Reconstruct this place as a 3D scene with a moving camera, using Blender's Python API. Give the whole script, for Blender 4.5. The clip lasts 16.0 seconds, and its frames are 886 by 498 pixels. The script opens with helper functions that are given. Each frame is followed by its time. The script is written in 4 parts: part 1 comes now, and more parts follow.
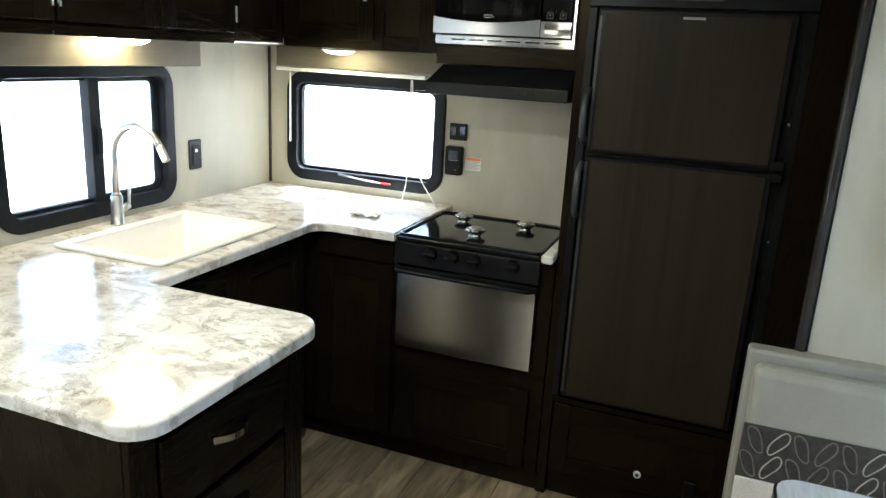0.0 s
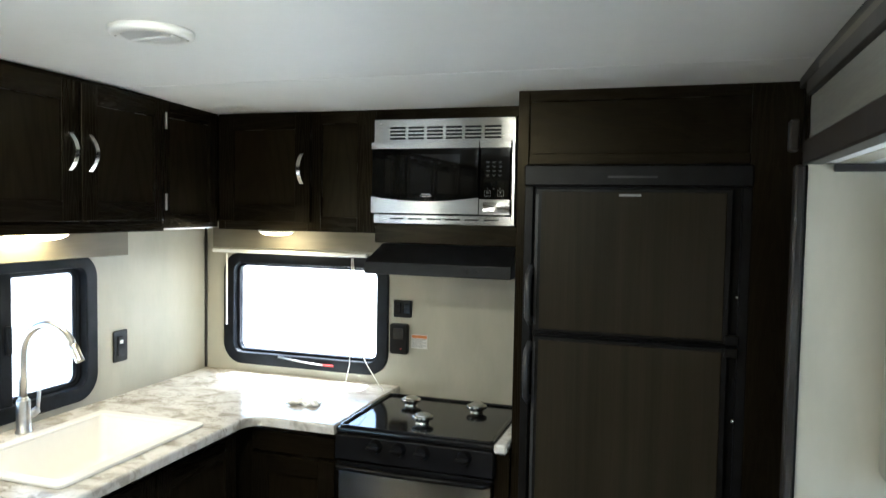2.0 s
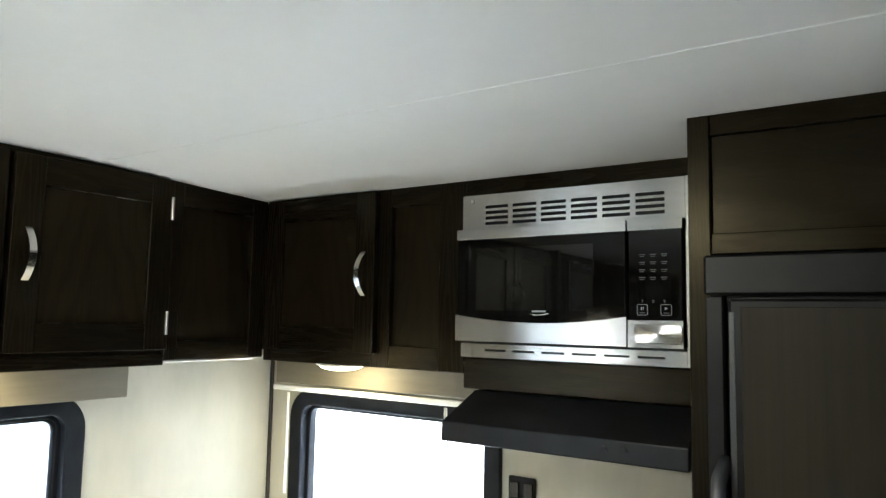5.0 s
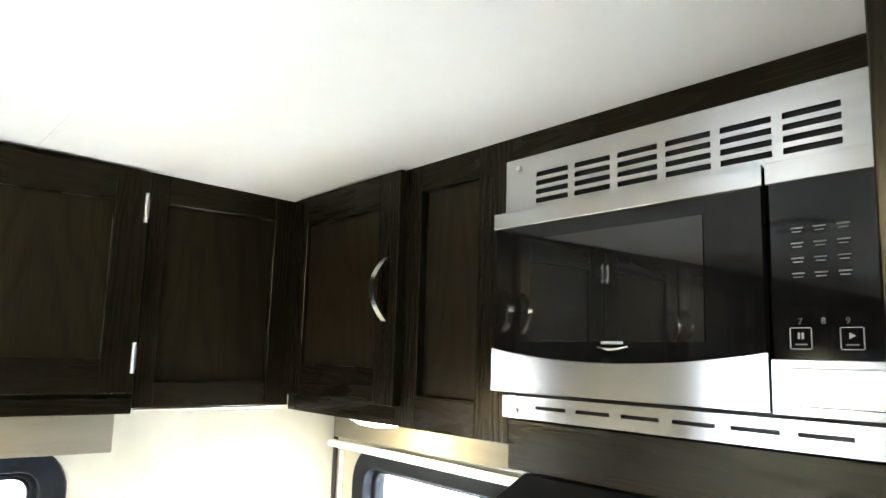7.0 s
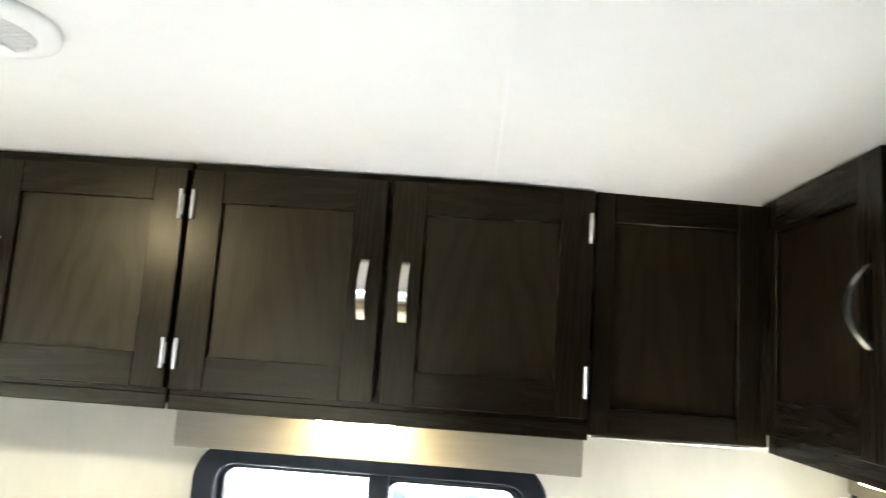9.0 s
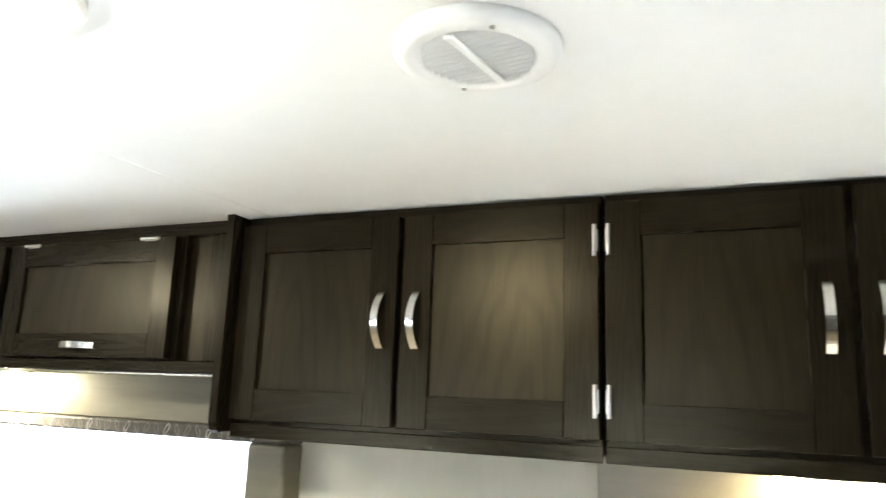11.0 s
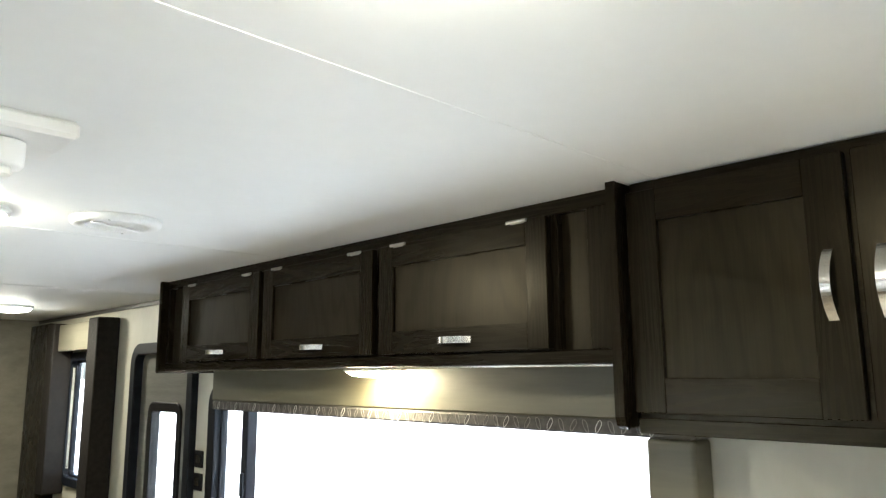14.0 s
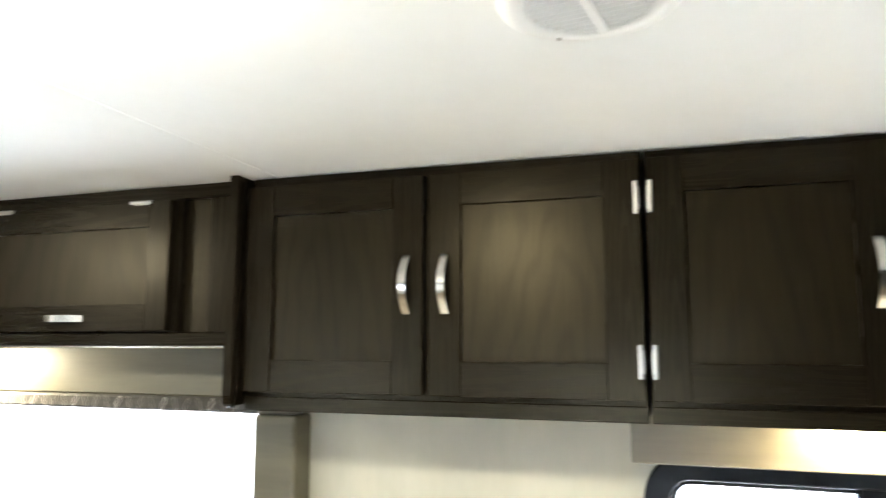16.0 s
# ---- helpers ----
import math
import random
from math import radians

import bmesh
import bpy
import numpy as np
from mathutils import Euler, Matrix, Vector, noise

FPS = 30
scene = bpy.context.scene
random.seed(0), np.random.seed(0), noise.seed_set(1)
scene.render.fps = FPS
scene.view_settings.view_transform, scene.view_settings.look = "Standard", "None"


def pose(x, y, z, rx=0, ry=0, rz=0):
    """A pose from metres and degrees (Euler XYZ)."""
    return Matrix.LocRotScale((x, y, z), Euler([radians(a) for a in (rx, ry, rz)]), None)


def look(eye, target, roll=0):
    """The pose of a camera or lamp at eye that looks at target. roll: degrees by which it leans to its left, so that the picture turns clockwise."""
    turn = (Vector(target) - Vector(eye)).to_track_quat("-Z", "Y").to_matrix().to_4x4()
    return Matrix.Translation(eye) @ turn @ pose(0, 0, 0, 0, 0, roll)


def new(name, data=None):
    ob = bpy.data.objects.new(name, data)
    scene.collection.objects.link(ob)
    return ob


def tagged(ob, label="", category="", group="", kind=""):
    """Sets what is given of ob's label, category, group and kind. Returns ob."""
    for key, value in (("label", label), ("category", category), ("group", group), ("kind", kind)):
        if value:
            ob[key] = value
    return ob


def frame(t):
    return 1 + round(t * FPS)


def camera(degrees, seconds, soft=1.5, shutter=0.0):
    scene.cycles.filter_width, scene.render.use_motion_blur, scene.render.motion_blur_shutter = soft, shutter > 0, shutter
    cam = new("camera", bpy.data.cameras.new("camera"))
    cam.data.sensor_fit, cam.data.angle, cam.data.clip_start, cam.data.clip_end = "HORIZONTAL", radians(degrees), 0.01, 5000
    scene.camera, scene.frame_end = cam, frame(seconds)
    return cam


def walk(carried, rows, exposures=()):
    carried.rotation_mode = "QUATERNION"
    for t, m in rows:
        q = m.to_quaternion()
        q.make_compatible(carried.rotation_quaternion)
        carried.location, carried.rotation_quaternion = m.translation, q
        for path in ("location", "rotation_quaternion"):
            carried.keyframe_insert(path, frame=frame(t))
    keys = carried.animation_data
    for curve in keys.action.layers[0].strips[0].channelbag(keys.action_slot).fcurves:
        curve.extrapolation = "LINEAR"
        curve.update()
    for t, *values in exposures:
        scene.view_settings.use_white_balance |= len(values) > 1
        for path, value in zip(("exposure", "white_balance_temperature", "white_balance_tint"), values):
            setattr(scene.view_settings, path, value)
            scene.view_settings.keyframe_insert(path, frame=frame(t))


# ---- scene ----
cam = camera(63.0, 16.0, soft=1.3, shutter=0.3)
PATH = [
    (0, (1.976, -2.863, 1.547), (1.292, -1.058, 1.021), 3.1),
    (0.5, (2.003, -2.914, 1.569), (1.364, -1.075, 1.116), 1.4),
    (1, (2.001, -2.894, 1.582), (1.398, -1.015, 1.259), 0.8),
    (1.5, (1.978, -2.834, 1.596), (1.4, -0.933, 1.366), 0.6),
    (2, (1.977, -2.701, 1.623), (1.359, -0.802, 1.518), 1.0),
    (2.5, (1.991, -2.577, 1.639), (1.302, -0.699, 1.641), 1.1),
    (3, (1.954, -2.438, 1.636), (1.188, -0.593, 1.716), 0.9),
    (3.5, (1.845, -2.254, 1.663), (1.045, -0.425, 1.787), 2.0),
    (5.8, (1.804, -1.366, 1.656), (0.47, 0.105, 1.896), 0.6),
    (6, (1.774, -1.282, 1.671), (0.394, 0.145, 1.921), 0.8),
    (6.5, (1.715, -1.136, 1.666), (0.267, 0.216, 1.94), 1.7),
    (7, (1.679, -1.019, 1.659), (0.14, 0.224, 1.95), 1.7),
    (7.5, (1.674, -0.889, 1.673), (-0.041, 0.097, 1.965), 1.8),
    (8, (1.666, -0.822, 1.671), (-0.216, -0.202, 1.946), 2.3),
    (8.5, (1.634, -0.805, 1.673), (-0.332, -0.569, 1.955), 3.6),
    (8.6, (1.626, -0.802, 1.676), (-0.348, -0.639, 1.952), 3.7),
    (9, (1.604, -0.817, 1.672), (-0.373, -0.918, 1.957), 4.0),
    (9.2, (1.592, -0.85, 1.673), (-0.378, -1.047, 1.959), 4.1),
    (11.3, (1.535, -1.171, 1.641), (-0.214, -2.071, 2.003), 1.1),
    (11.5, (1.535, -1.2, 1.66), (-0.175, -2.182, 1.995), 0.3),
    (12, (1.514, -1.283, 1.652), (-0.083, -2.43, 2.014), -0.2),
    (12.5, (1.483, -1.359, 1.641), (-0.019, -2.622, 2.024), -0.3),
    (13, (1.462, -1.407, 1.639), (0.01, -2.74, 1.981), -0.7),
    (13.5, (1.466, -1.423, 1.651), (0.049, -2.794, 1.979), -1.3),
    (14, (1.487, -1.435, 1.649), (0.105, -2.84, 1.985), -0.4),
    (14.5, (1.489, -1.421, 1.628), (0.059, -2.773, 1.981), 0.9),
    (15, (1.489, -1.397, 1.628), (-0.076, -2.596, 1.962), 1.3),
    (15.5, (1.496, -1.361, 1.632), (-0.201, -2.371, 1.95), 1.1),
    (16, (1.544, -1.31, 1.664), (-0.335, -1.942, 1.93), 0.1),
]
EXPO = [(0.0, 2.95, 5500, 2), (1.8, 2.95, 5450, 2), (2.5, 2.95, 5380, 0), (3.1, 2.95, 5330, -1), (3.7, 2.95, 5400, 0), (5.8, 3.65, 5550, 3), (7.0, 4.32, 5620, 4), (8.2, 4.36, 5680, 5), (9.0, 4.05, 5720, 6), (11.3, 3.8, 5760, 5),
        (12.5, 3.30, 5780, 4), (15.0, 3.24, 5780, 4), (15.5, 3.40, 5800, 4), (16.0, 3.80, 5820, 6)]
walk(cam, [(t, look(eye, target, roll)) for t, eye, target, roll in PATH], EXPO)

# ---- world and sun ----
world = bpy.data.worlds.new("world")
scene.world = world
world.use_nodes = True
wn = world.node_tree
sky = wn.nodes.new("ShaderNodeTexSky")
sky.sky_type = "NISHITA"
sky.sun_disc = False
sky.sun_elevation = radians(66)
sky.sun_rotation = radians(0)
sky.dust_density = 3.0
wn.links.new(sky.outputs[0], wn.nodes["Background"].inputs[0])
wn.nodes["Background"].inputs[1].default_value = 0.15
sun = new("sun", bpy.data.lights.new("sun", "SUN"))
sun.data.energy, sun.data.angle, sun.data.color = 5.0, radians(0.6), (1.0, 0.96, 0.9)
sun.rotation_euler = (radians(-24), 0, 0)


# ---- materials ----
def nodes_of(name):
    m = bpy.data.materials.new(name)
    m.use_nodes = True
    return m, m.node_tree.nodes, m.node_tree.links, m.node_tree.nodes["Principled BSDF"]


def surface(name, a, b, rough=0.5, metal=0.0, scale=(8, 8, 8), fine=None, bump=0.02, contrast=(0.35, 0.65), rough_var=0.0,
            distort=0.0, detail=5.0, per_piece=0.0, coat=0.0, speck=0.12, spec=0.5):
    """A two-scale material in world metres: colours a to b by stretched noise, finer grain in the relief and gloss."""
    m, N, L, p = nodes_of(name)
    geo, mp = N.new("ShaderNodeNewGeometry"), N.new("ShaderNodeMapping")
    mp.inputs["Scale"].default_value = scale
    if per_piece:
        oi, off = N.new("ShaderNodeObjectInfo"), N.new("ShaderNodeVectorMath")
        off.operation = "MULTIPLY_ADD"
        L.new(oi.outputs["Random"], off.inputs[0])
        off.inputs[1].default_value = (7.3, 5.1, 3.7)
        L.new(geo.outputs["Position"], off.inputs[2])
        L.new(off.outputs[0], mp.inputs["Vector"])
    else:
        L.new(geo.outputs["Position"], mp.inputs["Vector"])
    n1 = N.new("ShaderNodeTexNoise")
    n1.inputs["Scale"].default_value = 1.0
    n1.inputs["Detail"].default_value = detail
    n1.inputs["Distortion"].default_value = distort
    L.new(mp.outputs[0], n1.inputs["Vector"])
    ramp = N.new("ShaderNodeValToRGB")
    ramp.color_ramp.elements[0].position, ramp.color_ramp.elements[1].position = contrast
    ramp.color_ramp.elements[0].color, ramp.color_ramp.elements[1].color = (*a, 1), (*b, 1)
    L.new(n1.outputs["Fac"], ramp.inputs[0])
    col = ramp.outputs[0]
    n2 = N.new("ShaderNodeTexNoise")
    n2.inputs["Scale"].default_value = 1.0
    n2.inputs["Detail"].default_value = 3.0
    m2 = N.new("ShaderNodeMapping")
    m2.inputs["Scale"].default_value = fine or tuple(s * 9 for s in scale)
    L.new(geo.outputs["Position"], m2.inputs["Vector"])
    L.new(m2.outputs[0], n2.inputs["Vector"])
    mix = N.new("ShaderNodeMix")
    mix.data_type, mix.blend_type = "RGBA", "MULTIPLY"
    mix.inputs[0].default_value = 1.0
    r2 = N.new("ShaderNodeMapRange")
    r2.inputs["From Min"].default_value, r2.inputs["From Max"].default_value = 0.3, 0.7
    r2.inputs["To Min"].default_value, r2.inputs["To Max"].default_value = 1 - speck, 1 + speck * 0.8
    L.new(n2.outputs["Fac"], r2.inputs["Value"])
    L.new(col, mix.inputs[6])
    L.new(r2.outputs[0], mix.inputs[7])
    out = mix.outputs[2]
    if per_piece:
        hsv, mr = N.new("ShaderNodeHueSaturation"), N.new("ShaderNodeMapRange")
        mr.inputs["To Min"].default_value, mr.inputs["To Max"].default_value = 1 - per_piece, 1 + per_piece
        L.new(oi.outputs["Random"], mr.inputs["Value"])
        L.new(mr.outputs[0], hsv.inputs["Value"])
        L.new(out, hsv.inputs["Color"])
        out = hsv.outputs[0]
    L.new(out, p.inputs["Base Color"])
    p.inputs["Metallic"].default_value = metal
    p.inputs["Roughness"].default_value = rough
    p.inputs["Coat Weight"].default_value = coat
    p.inputs["Specular IOR Level"].default_value = spec
    if rough_var:
        rr = N.new("ShaderNodeMapRange")
        rr.inputs["To Min"].default_value, rr.inputs["To Max"].default_value = max(rough - rough_var, 0.03), rough + rough_var
        L.new(n2.outputs["Fac"], rr.inputs["Value"])
        L.new(rr.outputs[0], p.inputs["Roughness"])
    if bump:
        bp = N.new("ShaderNodeBump")
        bp.inputs["Strength"].default_value = min(1.0, bump * 10)
        bp.inputs["Distance"].default_value = 0.002
        L.new(n2.outputs["Fac"], bp.inputs["Height"])
        L.new(bp.outputs[0], p.inputs["Normal"])
    return m


def oak(name, grain, veneer=False):
    """Dark-stained oak: pores, drifting tone and pointed arches of the cut along one axis (0, 1 or 2). Veneer has a broader sheen."""
    m, N, L, p = nodes_of(name)
    geo, info, tex = N.new("ShaderNodeNewGeometry"), N.new("ShaderNodeObjectInfo"), N.new("ShaderNodeTexCoord")

    def math_of(op, a, b=None, c=None):
        k = N.new("ShaderNodeMath")
        k.operation = op
        for i, v in enumerate((a, b, c)):
            if isinstance(v, (int, float)):
                k.inputs[i].default_value = v
            elif v is not None:
                L.new(v, k.inputs[i])
        return k.outputs[0]

    shift = N.new("ShaderNodeVectorMath")
    shift.operation = "MULTIPLY_ADD"
    L.new(info.outputs["Random"], shift.inputs[0])
    shift.inputs[1].default_value = (3.1, 4.7, 5.3)
    L.new(geo.outputs["Position"], shift.inputs[2])

    def noise_of(along, over, detail, distort=0.0):
        mp = N.new("ShaderNodeMapping")
        mp.inputs["Scale"].default_value = [along if i == grain else over for i in range(3)]
        L.new(shift.outputs[0], mp.inputs["Vector"])
        n = N.new("ShaderNodeTexNoise")
        n.inputs["Scale"].default_value, n.inputs["Detail"].default_value, n.inputs["Distortion"].default_value = 1.0, detail, distort
        L.new(mp.outputs[0], n.inputs["Vector"])
        return n.outputs["Fac"]

    def between(v, a, b, lo, hi):
        r = N.new("ShaderNodeMapRange")
        for k, x in zip(("From Min", "From Max", "To Min", "To Max"), (a, b, lo, hi)):
            r.inputs[k].default_value = x
        L.new(v, r.inputs["Value"])
        return r.outputs[0]

    own, place = N.new("ShaderNodeSeparateXYZ"), N.new("ShaderNodeSeparateXYZ")
    L.new(tex.outputs["Generated"], own.inputs[0])
    L.new(shift.outputs[0], place.inputs[0])
    cross = own.outputs[0 if grain == 2 else 2]
    heart = math_of("SUBTRACT", cross, between(info.outputs["Random"], 0.0, 1.0, 0.25, 0.75))
    bow = math_of("SQRT", math_of("MULTIPLY_ADD", heart, heart, 0.012))
    wander = noise_of(2.2, 9.0, 2.0, 0.5)
    rings = math_of("MULTIPLY_ADD", bow, 7.0 if grain == 2 else 2.6, math_of("MULTIPLY", place.outputs[grain], 4.5))
    rings = math_of("MULTIPLY_ADD", wander, 3.4, rings)
    wave = math_of("SINE", math_of("MULTIPLY", rings, math.tau))
    figure = between(wave, 0.0, 1.0, 1.04, 0.84)
    pores = between(noise_of(7.0, 300.0, 3.0), 0.35, 0.65, 0.89, 1.09)
    tone = between(noise_of(1.0, 6.0, 3.0), 0.3, 0.7, 0.74, 1.22)
    relief = math_of("MULTIPLY", figure, pores)
    mix = N.new("ShaderNodeMix")
    mix.data_type = "RGBA"
    mix.inputs[6].default_value, mix.inputs[7].default_value = (0.0020, 0.0015, 0.0009, 1), ((0.0135, 0.0094, 0.0048, 1) if veneer else (0.0105, 0.0078, 0.0046, 1))
    L.new(between(math_of("MULTIPLY", relief, tone), 0.4, 1.4, 0.0, 1.0), mix.inputs[0])
    L.new(mix.outputs[2], p.inputs["Base Color"])
    L.new(between(relief, 0.5, 1.25, 0.38, 0.33) if veneer else between(relief, 0.5, 1.25, 0.33, 0.24), p.inputs["Roughness"])
    L.new(between(relief, 0.5, 1.25, 0.13, 0.21) if veneer else between(relief, 0.5, 1.25, 0.08, 0.15), p.inputs["Specular IOR Level"])
    p.inputs["Specular Tint"].default_value = (1.0, 0.85, 0.55, 1)
    bp = N.new("ShaderNodeBump")
    bp.inputs["Strength"].default_value, bp.inputs["Distance"].default_value = 0.03, 0.002
    L.new(relief, bp.inputs["Height"])
    L.new(bp.outputs[0], p.inputs["Normal"])
    return m


WOOD_X, WOOD_Y, WOOD_V = oak("espresso_oak_along_x", 0), oak("espresso_oak_along_y", 1), oak("espresso_oak_upright", 2)
VENEER = oak("espresso_oak_veneer", 2, True)
LAMINATE = surface("dark_wood_laminate", (0.0215, 0.0176, 0.0115), (0.0300, 0.0245, 0.0162), 0.40, scale=(30, 30, 0.9), fine=(260, 260, 5), bump=0.002, speck=0.08, spec=0.10)
WALL = surface("wallpaper_cream", (0.405, 0.392, 0.318), (0.475, 0.458, 0.375), 0.5, scale=(6, 6, 2.5), fine=(70, 70, 20), bump=0.003, speck=0.015)
CEIL = surface("ceiling_panel_white", (0.82, 0.835, 0.83), (0.86, 0.87, 0.86), 0.55, scale=(2, 2, 2), fine=(30, 30, 30), bump=0.002, speck=0.008)
BOARD = surface("valance_taupe", (0.135, 0.125, 0.092), (0.175, 0.162, 0.122), 0.45, scale=(9, 2, 20), fine=(60, 12, 120), bump=0.006, speck=0.05)
OLIVE = surface("valance_olive", (0.070, 0.064, 0.040), (0.092, 0.084, 0.054), 0.5, scale=(9, 2, 20), fine=(60, 12, 120), bump=0.006, speck=0.05)
PAD = surface("dark_padded_cloth", (0.009, 0.0075, 0.006), (0.015, 0.0125, 0.010), 0.75, scale=(40, 40, 40), fine=(400, 400, 400), bump=0.03, spec=0.2)
BOARDX = surface("valance_taupe_rear", (0.135, 0.125, 0.092), (0.175, 0.162, 0.122), 0.45, scale=(2, 9, 20), fine=(12, 60, 120), bump=0.006, speck=0.05)
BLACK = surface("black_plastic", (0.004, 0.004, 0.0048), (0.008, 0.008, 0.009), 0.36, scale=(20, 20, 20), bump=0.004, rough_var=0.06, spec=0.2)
FRAME = surface("black_window_frame", (0.005, 0.006, 0.009), (0.010, 0.012, 0.016), 0.42, scale=(14, 14, 14), bump=0.006, rough_var=0.06, spec=0.14)
ENAMEL = surface("black_enamel", (0.006, 0.006, 0.007), (0.010, 0.010, 0.011), 0.10, scale=(12, 12, 12), bump=0.0, rough_var=0.03)
STEEL = surface("brushed_steel", (0.42, 0.415, 0.395), (0.46, 0.45, 0.43), 0.235, metal=1.0, scale=(1, 30, 120), fine=(6, 300, 900), bump=0.0, rough_var=0.008, speck=0.006)
sn = STEEL.node_tree
tg = sn.nodes.new("ShaderNodeTangent")
tg.direction_type, tg.axis = "RADIAL", "Z"
sn.links.new(tg.outputs[0], sn.nodes["Principled BSDF"].inputs["Tangent"])
sn.nodes["Principled BSDF"].inputs["Anisotropic"].default_value = 1.0
sn.nodes["Principled BSDF"].inputs["Anisotropic Rotation"].default_value = 0.25
CHROME = surface("satin_nickel", (0.60, 0.59, 0.56), (0.66, 0.65, 0.62), 0.20, metal=1.0, scale=(30, 30, 30), bump=0.0, rough_var=0.04)
NICKEL = surface("brushed_nickel", (0.50, 0.49, 0.47), (0.58, 0.57, 0.55), 0.32, metal=1.0, scale=(30, 30, 30), bump=0.0, rough_var=0.04, speck=0.03)
WHITE_P = surface("white_plastic", (0.82, 0.825, 0.81), (0.85, 0.855, 0.84), 0.38, scale=(6, 6, 6), bump=0.0, speck=0.008)
SINK = surface("white_sink", (0.80, 0.79, 0.77), (0.83, 0.82, 0.80), 0.25, scale=(4, 4, 4), bump=0.0, speck=0.01)
VINYL = surface("grey_vinyl", (0.285, 0.278, 0.240), (0.325, 0.318, 0.278), 0.42, scale=(5, 5, 5), fine=(220, 220, 220), bump=0.006, rough_var=0.04, speck=0.03)
CREAM_V = surface("cream_vinyl", (0.58, 0.55, 0.50), (0.66, 0.63, 0.58), 0.45, scale=(9, 9, 9), fine=(220, 220, 220), bump=0.02)
FABRIC = surface("dark_brown_fabric", (0.028, 0.025, 0.022), (0.05, 0.045, 0.04), 0.8, scale=(60, 60, 60), fine=(600, 600, 600), bump=0.05)
SWIRL = surface("pale_swirl_thread", (0.30, 0.29, 0.27), (0.40, 0.39, 0.36), 0.7, scale=(60, 60, 60), fine=(600, 600, 600), bump=0.03)
SWIRL_D = surface("dim_swirl_thread", (0.12, 0.113, 0.10), (0.16, 0.15, 0.135), 0.7, scale=(60, 60, 60), fine=(600, 600, 600), bump=0.03)
TRIM = surface("slide_trim_brown", (0.014, 0.011, 0.009), (0.024, 0.019, 0.016), 0.4, scale=(20, 20, 2), bump=0.01)
FASCIA = surface("slide_fascia_grey", (0.13, 0.125, 0.11), (0.17, 0.165, 0.145), 0.4, scale=(30, 2, 30), bump=0.008)
PLANK = surface("floor_plank", (0.085, 0.066, 0.042), (0.33, 0.268, 0.178), 0.4, scale=(13, 2.2, 13), fine=(140, 8, 140), bump=0.015,
                distort=1.8, per_piece=0.30, contrast=(0.28, 0.66))
UNDER = surface("subfloor", (0.03, 0.025, 0.02), (0.04, 0.035, 0.03), 0.8)
LABEL_W = surface("white_paper", (0.7, 0.7, 0.68), (0.76, 0.76, 0.74), 0.6, scale=(40, 40, 40), bump=0.0)
ORANGE = surface("orange_print", (0.62, 0.22, 0.07), (0.70, 0.26, 0.09), 0.6, scale=(40, 40, 40), bump=0.0)
RED = surface("red_plastic", (0.32, 0.02, 0.02), (0.38, 0.03, 0.03), 0.4, scale=(40, 40, 40), bump=0.0)
GREYP = surface("grey_print", (0.30, 0.31, 0.32), (0.36, 0.37, 0.38), 0.5, scale=(40, 40, 40), bump=0.0)
DIMP = surface("dim_grey_print", (0.085, 0.09, 0.095), (0.11, 0.115, 0.12), 0.5, scale=(40, 40, 40), bump=0.0)
GRIP = surface("charcoal_plastic", (0.030, 0.031, 0.034), (0.042, 0.043, 0.047), 0.38, scale=(20, 20, 20), bump=0.006)
TABLETOP = surface("table_laminate_grey", (0.36, 0.38, 0.41), (0.42, 0.44, 0.47), 0.18, scale=(20, 2, 20), bump=0.004)
CONCRETE = surface("pale_lot_gravel", (0.54, 0.535, 0.52), (0.62, 0.615, 0.60), 0.9, scale=(0.6, 0.6, 0.6), fine=(12, 12, 12), bump=0.05)


